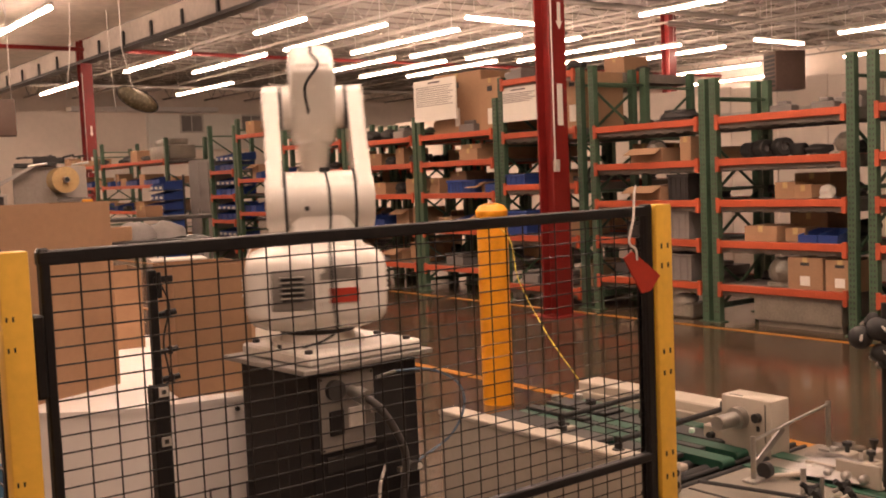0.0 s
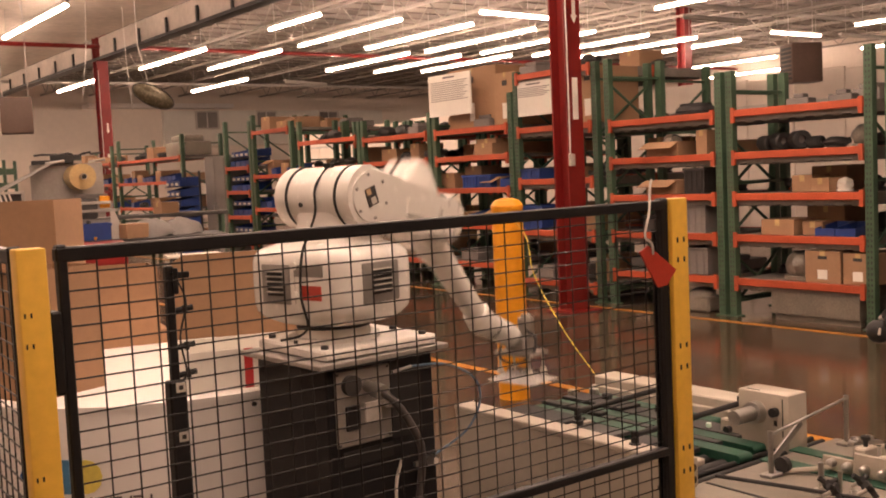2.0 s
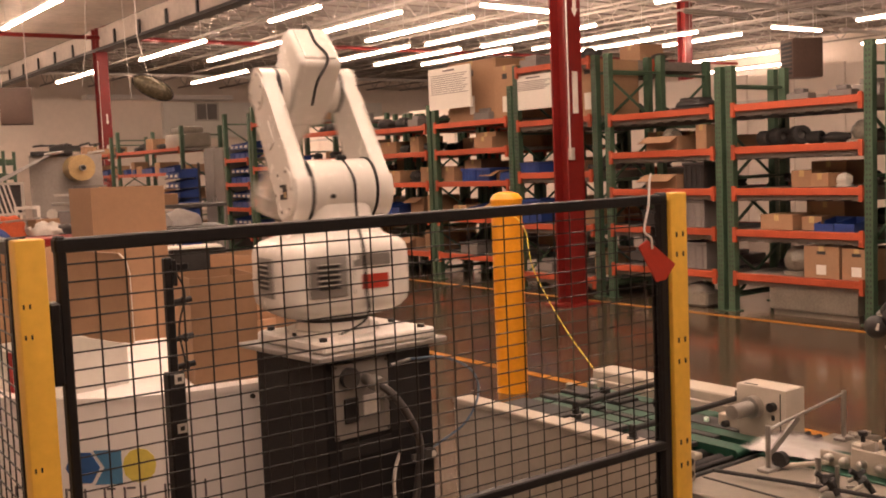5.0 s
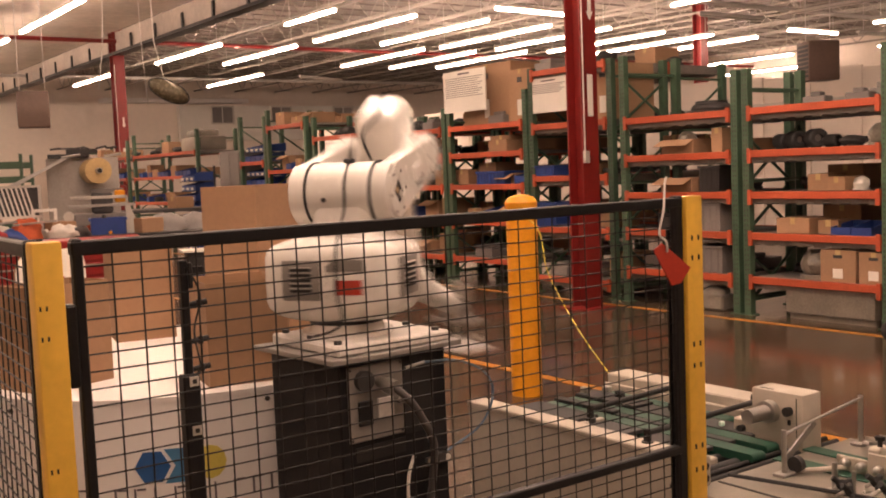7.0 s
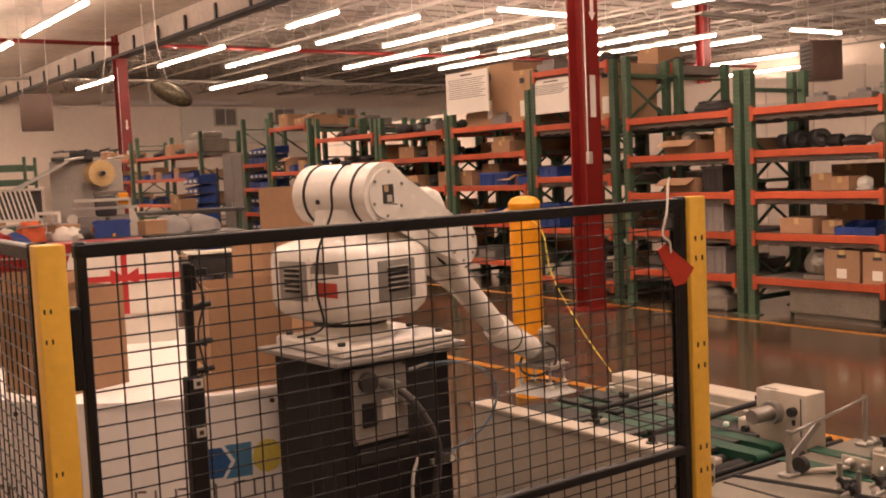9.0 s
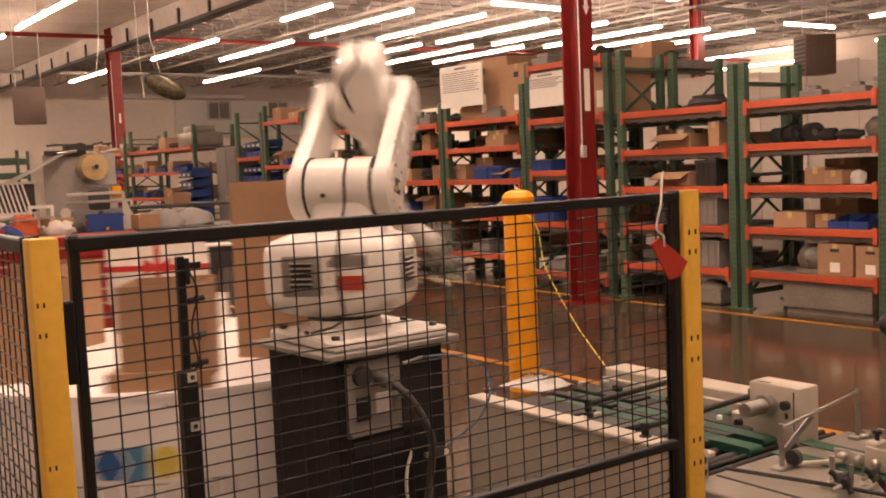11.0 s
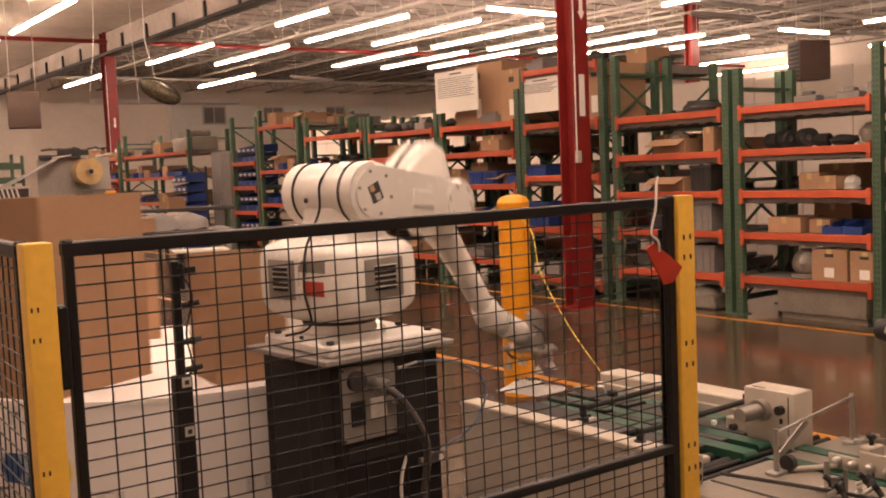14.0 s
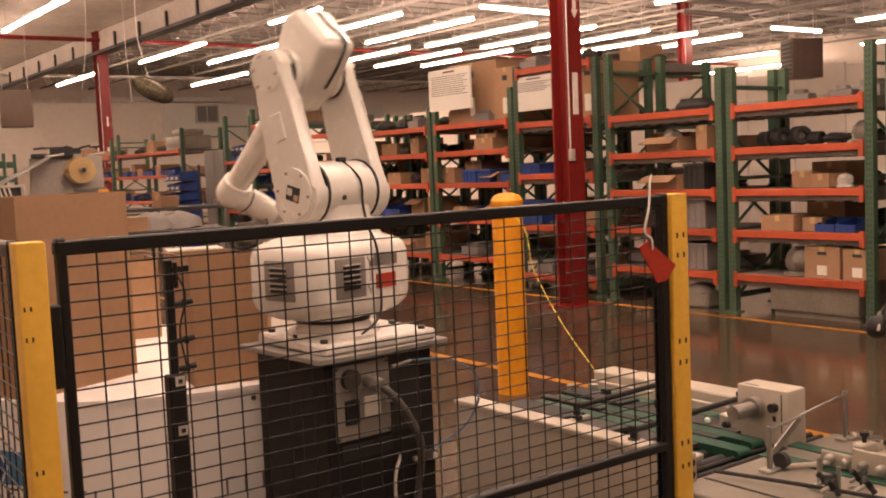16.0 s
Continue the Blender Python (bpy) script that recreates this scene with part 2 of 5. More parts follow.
# ---- fluorescent lights ----
def fixture(n):
    """A two-tube channel hung on rods; the tubes run end to end along y."""
    f = thing("strip_light", pose(0, 0, 0), "lit fluorescent strip light hung under the roof", "strip light", "strip lights")
    part("channel", box(B(), -0.04, 0.04, 0, 2.5 * n, 0.045, 0.11, 0.01, 1), M_STEEL, f, "white steel channel")
    me = mesh("tube", box(B(), -0.05, 0.05, 0.03, 2.42, -0.03, 0.03, 0.025, 1), M_TUBE)
    for k in range(n):
        share("tube", me, f, pose(0, 2.5 * k, 0), "glowing tube")
    rod = mesh("rod", pipe(B(), ((0, 0, 0.1), (0, 0, ROOF_Z - LAMP_Z)), 0.008, 5), M_STEEL)
    for k in (0.3, 2.5 * n - 0.3):
        share("rod", rod, f, pose(0, k, 0))
    return f


light = fixture(2)
light.matrix_basis = pose(11.5, 25.9, LAMP_Z)
for x, y in [(13.6, 25.6), (17.65, 25.2), (19.65, 25.3), (21.3, 24.8), (25.1, 25.2), (13.65, 19.75), (15.78, 19.75), (17.95, 19.9), (19.95, 19.75), (22.1, 19.8), (24.1, 19.75), (25.95, 19.6),
             (6.25, 20.4), (11.25, 33.7), (16.2, 33.1), (31.8, 22.5), (32.9, 15.0), (36.5, 24.5),
             # Mostly unseen lights, added to brighten the cell, the aisle and the end wall.
             (3.2, 11.5), (3.4, 4.0), (2.6, -3.0), (-0.4, 4.0), (-0.4, -3.0), (-0.4, 11.5), (6.25, 26.6), (6.25, 33.0), (6.25, 39.4), (2.0, 40.0), (2.0, 27), (2.0, 34), (2.4, 19.9), (6.6, 4.0), (6.6, -3.0), (6.6, 11.5), (1.4, 0.5), (4.9, 1.0)]:
    copy_thing(light, pose(x, y, LAMP_Z))
single = fixture(1)
single.matrix_basis = pose(14.75, 18.25, LAMP_Z, 0, 0, -86)
for x, y, a in ((25.44, 18.2, -90), (18.5, 13.95, 0), (26.7, 13.9, 0), (11.5, 19.75, 0)):
    copy_thing(single, pose(x, y, LAMP_Z, 0, 0, a))
solid("low_ceiling", box(B(), X0, 9.68, 8.5, Y1, 5.82, 5.9), M_ROOF, "flat grey ceiling sheet beside the girder", "ceiling", "structure")
# fixtures whose tubes are out
for x, y, a in ((18.05, 33.9, -66), (22.75, 13.6, 0), (20.4, 17.2, -90), (28.6, 18.0, -90)):
    d = thing("dead_strip_light", pose(x, y, LAMP_Z, 0, 0, a), "unlit white strip light under the roof", "strip light", "unlit strip lights")
    part("channel", box(B(), -0.06, 0.06, 0, 2.6, 0.03, 0.1, 0.01, 1), M_STEEL, d)
    part("tube", cyl(B(), (0, 0.05, 0.0), (0, 2.55, 0.0), 0.022, 10), M_PALE, d, "dead pale tube")
    for k in (0.3, 2.3):
        part("rod", pipe(B(), ((0, k, 0.1), (0, k, ROOF_Z - LAMP_Z)), 0.008, 5), M_STEEL, d)
# ---- pallet racks ----
RX, RD = 8.45, 0.95


def rack_upright(name, parent, y, h, flip):
    """A green punched frame: two posts, feet and lacing."""
    fr = part(name, box(B(), 0, 0.075, -0.04, 0.04, 0, h), M_GREEN, parent, "", pose(0, y, 0), smooth=0)
    part("rear_post", box(B(), RD - 0.075, RD, -0.04, 0.04, 0, h), M_GREEN, fr, smooth=0)
    for x in (0.0375, RD - 0.0375):
        part("foot", box(B(), x - 0.06, x + 0.06, -0.07, 0.07, 0, 0.012), M_GREEN, fr, smooth=0)
    z, k = 0.15, flip
    while z < h - 0.75:
        a, b = (0.06, RD - 0.06) if k else (RD - 0.06, 0.06)
        part("brace", pipe(B(), ((a, 0, z), (b, 0, z + 0.55)), 0.017, 5), M_GREEN, fr, smooth=0)
        part("brace", pipe(B(), ((0.06, 0, z), (RD - 0.06, 0, z)), 0.017, 5), M_GREEN, fr, smooth=0)
        z, k = z + 0.6, not k
    part("brace", pipe(B(), ((0.06, 0, h - 0.2), (RD - 0.06, 0, h - 0.2)), 0.017, 5), M_GREEN, fr, smooth=0)
    if y < 11:  # punched slots down the face
        bm = B()
        z = 0.1
        while z < h - 0.05:
            for dx in (-0.016, 0.016):
                box(bm, -0.003, 0.002, dx - 0.006, dx + 0.006, z, z + 0.022)
            z += 0.05
        tagged(part("punched_face", bm, M_DARK, fr, "dark punched slots", smooth=0), kind="stuff")
    return fr


def rack(y0, y1, levels, h0, h1, label):
    r = thing("pallet_rack", pose(RX, 0, 0), label, "pallet rack", "pallet racks")
    rack_upright("upright_frame", r, y0 + 0.04, h0, 0)
    rack_upright("upright_frame", r, y1 - 0.04, h1, 1)
    for z in levels:
        for x in (-0.025, RD - 0.025):
            bm = box(B(), x, x + 0.05, y0 + 0.08, y1 - 0.08, z - 0.072, z, 0.006, 1)
            for ye in (y0 + 0.081, y1 - 0.121):
                box(bm, x - 0.006, x + 0.02, ye, ye + 0.04, z - 0.13, z + 0.02)
            part("beam", bm, M_ORANGE, r, smooth=0)
        part("deck", box(B(), 0.03, RD - 0.03, y0 + 0.09, y1 - 0.09, z - (0.115 if 3 < y0 < 9 else 0.05), z - 0.008), M_DECK, r, "dark shelf deck", smooth=0)
        if 3 < y0 < 9:
            n = int((y1 - y0) / 0.19)
            rib = mesh("rib", box(B(), 0.06, RD - 0.04, 0, 0.1, z - 0.13, z - 0.1155), M_DECK, 0)
            for k in range(n):
                share("rib", rib, r, pose(0, y0 + 0.14 + 0.19 * k, 0))
    return r


AL, BL = (0.40, 0.84, 1.25, 1.66, 2.08), (0.38, 0.89, 1.37, 1.80, 2.17)
RACKS = [(1.9, 3.3, AL, 2.5, 2.5), (3.45, 4.9, AL, 2.5, 2.55), (5.02, 6.6, AL, 2.55, 2.47), (6.655, 8.28, AL, 2.47, 2.78), (8.4, 9.86, (0.22, 0.83, 1.46, 2.10, 2.76), 2.78, 2.8),
         (9.9, 11.62, BL, 2.56, 2.44), (11.66, 13.5, BL, 2.44, 2.44), (13.54, 15.55, (0.4, 0.95, 1.5, 1.78, 2.22), 2.44, 2.56), (15.75, 17.3, (0.5, 1.1, 1.7, 2.5), 2.6, 2.8),
         (17.35, 18.5, (0.45, 0.95, 1.42, 1.88), 2.7, 2.75), (20.6, 24.6, (0.5, 1.1, 1.68, 2.2), 2.65, 2.7), (25, 29, (0.5, 1.1, 1.68, 2.2), 2.6, 2.6)]
for y0, y1, lv, h0, h1 in RACKS:
    r = rack(y0, y1, lv, h0, h1, "green and orange pallet rack with loaded shelves")
    if 8.3 < y0 < 17:
        copy_thing(r, pose(RX + 1.15, 0.06, 0))


# ---- goods on the shelves ----
def carton(w, d, h, x, y, z, turn, label, group="cartons on the racks", flaps=False, tag=False):
    c = thing("carton", pose(x, y, z, 0, 0, turn), label, "carton", group)
    part("body", box(B(), -w / 2, w / 2, -d / 2, d / 2, 0, h, 0.004, 1), M_CARD, c)
    part("tape", box(B(), -w / 2 - 0.001, w / 2 + 0.001, -0.025, 0.025, h - 0.06, h + 0.0015), M_ROLL, c, "strip of brown tape")
    if flaps:
        for s in (-1, 1):
            part("flap", box(B(), 0, 0.16, -d / 2, d / 2, 0, 0.005), M_CARD, c, "open flap", pose(s * w / 2, 0, h, 0, 25 if s > 0 else 155, 0))
    if tag:
        part("label", box(B(), -w / 2 - 0.003, -w / 2 - 0.001, -0.05, 0.05, h * 0.12, h * 0.42), M_PAPER, c, "white paper label")
        part("hand_hole", box(B(), -w / 2 - 0.004, -w / 2 - 0.001, -0.045, 0.045, h * 0.75, h * 0.85), M_DARK, c, "dark hand hole")
    return c


def tub_bm(w, d, h, t, front=None):
    """An open tub in one skin: outer walls, rim, inner walls and floor; its front may be cut lower."""
    f = front or h
    bm = B()

    def ring(k, zs):
        c = ((-w / 2 + k, -d / 2 + k), (w / 2 - k, -d / 2 + k), (w / 2 - k, d / 2 - k), (-w / 2 + k, d / 2 - k))
        return [bm.verts.new((x, y, z)) for (x, y), z in zip(c, zs)]

    rings = [ring(0.0, (0,) * 4), ring(0.0, (f, h, h, f)), ring(t, (f, h, h, f)), ring(t, (t,) * 4)]
    bm.faces.new(rings[0][::-1])
    bm.faces.new(rings[3])
    for a, b in zip(rings, rings[1:]):
        for k in range(4):
            bm.faces.new((a[k], a[(k + 1) % 4], b[(k + 1) % 4], b[k]))
    return bm


def bin_mesh(w, d, h):
    return mesh("tub", tub_bm(w, d, h, 0.008, h * 0.6), M_BLUE, 0)


BINS = {}


def bluebin(x, y, z, w=0.4, d=0.2, h=0.17, card=True):
    key = (w, d, h)
    if key not in BINS:
        BINS[key] = bin_mesh(w, d, h), mesh("card", box(B(), -w / 2 - 0.024, -w / 2 - 0.021, -d * 0.3, d * 0.3, h * 0.12, h * 0.4), M_PAPER, 0)
    b = thing("parts_bin", pose(x, y, z), "blue plastic parts bin on a rack shelf", "parts bin", "blue parts bins")
    share("tub", BINS[key][0], b, Matrix())
    if card:
        share("card", BINS[key][1], b, Matrix(), "white paper card")


def lump(x, y, z, r, sx, sy, sz, seed, material=None, name="machine_part", label="dark cast machine part on a rack shelf"):
    """A cast part: a lumpy hub with flanges and a stub."""
    rnd = random.Random(seed)
    bm = ball(B(), (0, 0, r * sz), r, 12, 8, (sx, sy, sz))
    for v in bm.verts:
        v.co += Vector((rnd.uniform(-1, 1), rnd.uniform(-1, 1), rnd.uniform(-0.5, 0.5))) * r * 0.12
        v.co.z = max(0, v.co.z)
    a = rnd.uniform(0, 6.28)
    cyl(bm, (0, 0, r * sz), (r * 1.5 * math.cos(a), r * 1.5 * math.sin(a), r * sz * 1.2), r * 0.35, 10)
    cyl(bm, (0, 0, 0), (0, 0, r * 0.25), r * 1.05, 14)
    return solid(name, bm, material or M_DARK, label, "machine part", group="parts on the racks", m=pose(x, y, z, 0, 0, rnd.uniform(0, 360)))


def stock(y0, y1, z, gap, seed, mix):
    """Goods side by side along one shelf. mix: the kinds to choose from."""
    rnd = random.Random(seed)
    y = y0 + 0.16
    while y < y1 - 0.3:
        k = rnd.choice(mix)
        if k == "c":
            w = rnd.uniform(0.22, 0.42)
            carton(rnd.uniform(0.3, 0.5), w, min(gap - 0.14, rnd.uniform(0.12, 0.3)), RX + rnd.uniform(0.3, 0.5), y + w / 2, z, rnd.uniform(-6, 6), "brown cardboard carton on a rack shelf", flaps=rnd.random() < 0.15)
            y += w + rnd.uniform(0.03, 0.12)
        elif k == "b":
            bluebin(RX + 0.28, y + 0.11, z, card=False)
            y += 0.225
        elif k == "d":
            r = rnd.uniform(0.07, 0.13)
            lump(RX + rnd.uniform(0.25, 0.5), y + 0.16, z, r, rnd.uniform(0.8, 1.4), rnd.uniform(0.8, 1.3), rnd.uniform(0.5, 0.9), seed * 50 + int(y * 10))
            y += rnd.uniform(0.3, 0.42)
        elif k == "g":
            w = rnd.uniform(0.25, 0.4)
            solid("grey_tray", box(box(B(), -0.3, 0.3, -w / 2, w / 2, 0, 0.11, 0.01, 1), -0.25, 0.1, -w / 3, w / 3, 0.11, 0.16, 0.01, 1), M_GREY, "grey metal tray with parts on a shelf", "tray", group="trays on the racks",
                  m=pose(RX + 0.42, y + w / 2, z))
            y += w + 0.08
        elif k == "p":
            r = rnd.uniform(0.08, 0.13)
            lump(RX + 0.4, y + 0.17, z, r, 1.3, 1.1, 0.7, seed * 31 + int(y * 9), M_PALE, "plastic_bag", "pale crumpled plastic bag on a rack shelf")
            y += 0.36
        else:
            y += rnd.uniform(0.2, 0.5)


MIXES = {0: ("dd-g", "dc-d", "c-bd", "bcbc", "cc-g"), 1: ("dg--", "d-cd", "dcpd", "cbbd", "c-cg"), 2: ("c-dg", "cd-c", "dccb", "dcbb", "cdg-")}
for i, (y0, y1, lv, h0, h1) in enumerate(RACKS):
    if i in (2, 3):
        continue
    for j, z in enumerate(lv):
        nxt = lv[j + 1] if j + 1 < len(lv) else z + 0.5
        m = MIXES[i % 3][4 - min(j, 4)]
        if 17 < y0 < 18:
            m = "b"
        if y0 > 20 and j == 2:
            m = "bbbc"
        stock(y0, y1, z, nxt - z, 100 + i * 10 + j, m)
# small goods at the back of the two bays that the hall's aisle shows best
RX = 8.72
for j, (z, m) in enumerate(zip(AL, ("-d--", "cd-d", "d-cd", "d-d-", "-g-d"))):
    stock(5.02, 6.6, z, 0.4, 300 + j, m)
for j, (z, m) in enumerate(zip(AL, ("g-dd", "dg-d", "-dd-", "d-c-", "-"))):
    stock(6.7, 8.28, z, 0.4, 330 + j, m)
RX = 8.45
for i, (y0, y1, lv, h0, h1) in enumerate(RACKS[4:9]):
    RX = 9.6
    for j, z in enumerate(lv):
        stock(y0 + 0.06, y1 + 0.06, z, 0.4, 500 + i * 10 + j, "cdcddg")
RX = 8.45
# small bins two deep in height on the bin bay
for z in (0.45, 0.95, 1.42, 1.88):
    for k in range(5):
        bluebin(RX + 0.3, 17.53 + 0.2 * k, z + 0.18, 0.36, 0.18, 0.15)
# ---- guard fence of the robot cell ----
FY, FX0, FX1, FTOP, FMID = 1.72, 0.481, 1.979, 1.505, 0.876


def fence_panel(name, m, length, label):
    """A framed panel of welded 50 x 30 mm mesh, along its own x."""
    p = thing(name, m, label, "fence panel", "guard fence panels")
    part("top_rail", box(B(), 0, length, -0.012, 0.012, FTOP - 0.025, FTOP, 0.003, 1), M_BLACK, p)
    part("middle_rail", box(B(), 0.02, length - 0.02, -0.012, 0.012, FMID - 0.022, FMID, 0.003, 1), M_BLACK, p)
    part("bottom_rail", box(B(), 0, length, -0.012, 0.012, 0.1, 0.125, 0.003, 1), M_BLACK, p)
    for x, w in ((0.002, 0.017), (length - 0.028, 0.028)):
        part("stile", box(B(), x, x + w, -0.011, 0.011, 0.1, FTOP + 0.004, 0.003, 1), M_BLACK, p)
    vm = mesh("wire", cyl(B(), (0, 0, 0.11), (0, 0, FTOP - 0.01), 0.0016, 6), M_WIRE)
    hm = mesh("wire", cyl(B(), (0.015, 0, 0), (length - 0.015, 0, 0), 0.0016, 6), M_WIRE)
    k = 1
    while k * 0.05 < length - 0.03:
        share("wire", vm, p, pose(0.02 + k * 0.05, 0, 0))
        k += 1
    z = FTOP - 0.045
    while z > 0.13:
        share("wire", hm, p, pose(0, 0.0032, z))
        z -= 0.03
    return p


fence_panel("guard_fence", pose(FX0, FY + 0.02, 0), FX1 - FX0, "black framed wire mesh guard panel before the robot")
fence_panel("guard_fence", pose(0.43, FY + 0.06, 0, 0, 0, 88), 1.5, "black framed wire mesh guard panel at the side of the cell")


def fence_post(x, y, w, label):
    p = thing("fence_post", pose(x, y, 0), label, "fence post", "yellow fence posts")
    part("tube", box(B(), -w / 2, w / 2, 0.0, 0.042, 0.01, FTOP + 0.002, 0.004, 2), M_YELLOW, p)
    part("foot_plate", box(B(), -0.07, 0.07, -0.07, 0.07, 0, 0.012), M_YELLOW, p)
    me = mesh("slot", box(B(), -0.003, 0.003, -0.0012, 0.002, 0, 0.013), M_BLACK, 0)
    if x < 1:
        me = mesh("slot", box(B(), -0.0015, 0.0015, -0.001, 0.002, 0, 0.008), M_BLACK, 0)
    for z in (1.395, 1.345, 1.125, 1.07, 0.86, 0.8):
        for dx in ((-0.012, 0.012) if x > 1 else (-0.017, -0.007)):
            share("slot", me, p, pose(dx, 0, z), "dark slot")
    return p


fence_post(0.44, FY - 0.002, 0.048, "yellow steel fence post at the corner")
fence_post(2.012, FY, 0.06, "yellow steel fence post beside the conveyor")
solid("fence_bracket", box(B(), 0.464, 0.484, FY + 0.004, FY + 0.036, 1.26, 1.4, 0.004, 1), M_BLACK, "black clamp between post and panel", "bracket")

# red tag on its white cord
tag = thing("hang_tag", pose(0, FY - 0.03, 0), "red plastic tag hanging on a white cord", "tag")
part("plate", extrude(B(), ((1.825, 1.386), (1.855, 1.4), (1.953, 1.333), (1.918, 1.298), (1.885, 1.295)), 0.005, pose(0, 0, 0, 90, 0, 0)), M_TAGRED, tag, smooth=0)
part("cord", pipe(B(), curve_pts(((1.9, 0.02, 1.558), (1.888, 0.015, 1.538), (1.866, 0.0, 1.48), (1.845, -0.004, 1.425), (1.862, -0.009, 1.404), (1.866, -0.009, 1.378))), 0.003, 8), M_CORD, tag, "white cord")
solid("post_clamp", box(B(), 1.952, 1.982, FY + 0.037, FY + 0.045, 0.2, 1.425, 0.002, 1), M_BLACK, "black clamp strip along the yellow post", "clamp")


# ---- bollard ----
bo = thing("bollard", pose(4.56, 5.43, 0), "yellow plastic sleeved bollard on the floor", "bollard")
bm = cyl(B(), (0, 0, 0), (0, 0, 1.3), 0.107, 28)
part("sleeve", bm, M_BOLLARD, bo)
bm = cyl(B(), (0, 0, 1.3), (0, 0, 1.335), 0.107, 28, 0.113)
cyl(bm, (0, 0, 1.335), (0, 0, 1.35), 0.113, 28)
cyl(bm, (0, 0, 1.35), (0, 0, 1.385), 0.113, 28, 0.085)
cyl(bm, (0, 0, 1.385), (0, 0, 1.4), 0.085, 28, 0.04)
part("cap", bm, M_BOLLARD, bo, "domed yellow cap")
solid("yellow_cord", pipe(B(), curve_pts(((4.46, 5.36, 1.3), (4.19, 4.833, 1.2), (4.1, 4.67, 1.0), (4.045, 4.57, 0.93), (3.912, 4.33, 0.827), (3.705, 3.953, 0.698), (3.5, 3.58, 0.605), (3.38, 3.37, 0.56))), 0.0033, 6), M_YCORD, "thin yellow cord slung from the bollard to the conveyor", "cord")

# slim black sensor post inside the cell
sp = thing("sensor_post", pose(0.872, 2.25, 0), "slim black sensor post with small clamps", "sensor post")
part("pole", box(B(), -0.0095, 0.0095, -0.01, 0.01, 0, 1.415, 0.003, 1), M_BLACK, sp)
part("top_bracket", box(box(B(), 0.0, 0.045, -0.016, -0.01, 1.385, 1.4, 0.002, 1), 0.006, 0.016, -0.02, -0.01, 1.35, 1.41, 0.002, 1), M_BLACK, sp)
part("cable", pipe(B(), curve_pts(((0.012, -0.012, 1.39), (0.03, -0.02, 1.33), (0.014, -0.014, 1.25), (0.022, -0.02, 1.17), (0.012, -0.014, 1.15))), 0.0025, 6), M_SEAM, sp, "thin black cable")
part("sleeve", box(B(), -0.02, 0.021, -0.018, 0.018, 0.02, 1.15, 0.004, 1), M_BLACK, sp, "wide black lower sleeve")
part("foot", box(B(), -0.08, 0.08, -0.08, 0.08, 0, 0.012), M_BLACK, sp)
for z in (1.135, 1.02):
    part("label", box(B(), -0.006, 0.016, -0.0205, -0.0175, z - 0.011, z + 0.011), M_PALE, sp, "small pale label")
    part("label_mark", box(B(), 0.0, 0.01, -0.022, -0.0205, z - 0.005, z + 0.005), M_DARK, sp, "dark mark")
for z in (1.31, 1.225, 1.16):
    part("clamp", cyl(B(), (0.01, 0, z), (0.05, -0.01, z + 0.006), 0.007, 10), M_BLACK, sp)
    part("clamp_knob", cyl(B(), (0.03, -0.01, z - 0.006), (0.03, -0.01, z + 0.012), 0.006, 10), M_BLACK, sp)
# ---- robot pedestal ----
RXC, RYC, PZ = 1.835, 3.178, 1.0
ped = thing("robot_pedestal", pose(1.866, 3.17, 0, 0, 0, 4), "black steel robot pedestal with a connector panel", "pedestal")
part("cabinet", box(B(), -0.23, 0.23, -0.22, 0.22, 0.02, PZ - 0.03, 0.006, 1), M_PED, ped)
part("top_plate", box(B(), -0.277, 0.277, -0.262, 0.262, PZ - 0.03, PZ - 0.012, 0.003, 1), M_PANEL, ped, "grey steel top plate")
part("base_plate", box(B(), -0.3, 0.3, -0.28, 0.28, 0, 0.02), M_PED, ped)
part("door_seam", box(B(), -0.2315, -0.229, -0.07, -0.066, 0.05, 0.95), M_SEAM, ped, "dark seam")
panel = part("connector_panel", box(B(), -0.2, 0.03, -0.228, -0.22, 0.69, 0.95, 0.003, 1), M_PANEL, ped, "grey connector panel")
part("socket", box(B(), -0.165, -0.105, -0.236, -0.228, 0.745, 0.83, 0.003, 1), M_BLACK, panel, "black socket")
part("round_socket", cyl(B(), (-0.14, -0.228, 0.9), (-0.14, -0.25, 0.9), 0.035, 20), M_DARK, panel, "dark round socket")
part("cover_plate", box(B(), -0.085, -0.015, -0.234, -0.2285, 0.76, 0.83, 0.003, 1), M_MOUNT, panel, "pale square cover plate")
part("side_plug", cyl(cyl(B(), (0.0, -0.228, 0.82), (0.0, -0.262, 0.82), 0.018, 14), (0.0, -0.255, 0.82), (0.03, -0.27, 0.812), 0.015, 12), M_CHROME, panel, "bright angled plug")
for x, z in ((-0.19, 0.94), (0.02, 0.94), (-0.19, 0.7), (0.02, 0.7)):
    part("panel_screw", cyl(B(), (x, -0.228, z), (x, -0.2305, z), 0.005, 8), M_DARK, panel)
part("plug", cyl(cyl(B(), (-0.07, -0.228, 0.885), (-0.07, -0.29, 0.88), 0.02, 14), (-0.07, -0.27, 0.88), (-0.065, -0.31, 0.872), 0.027, 14), M_CHROME, panel, "bright screw plug")
part("opening", box(B(), 0.035, 0.17, -0.2235, -0.2185, 0.68, 0.955), M_SEAM, ped, "dark cable opening")
part("lower_slot", box(B(), -0.175, 0.035, -0.2235, -0.2185, 0.62, 0.672), M_SEAM, ped, "dark slot")
part("air_fitting", cyl(B(), (0.04, -0.23, 0.915), (0.12, -0.236, 0.925), 0.006, 10), M_CHROME, ped, "bright air fitting")
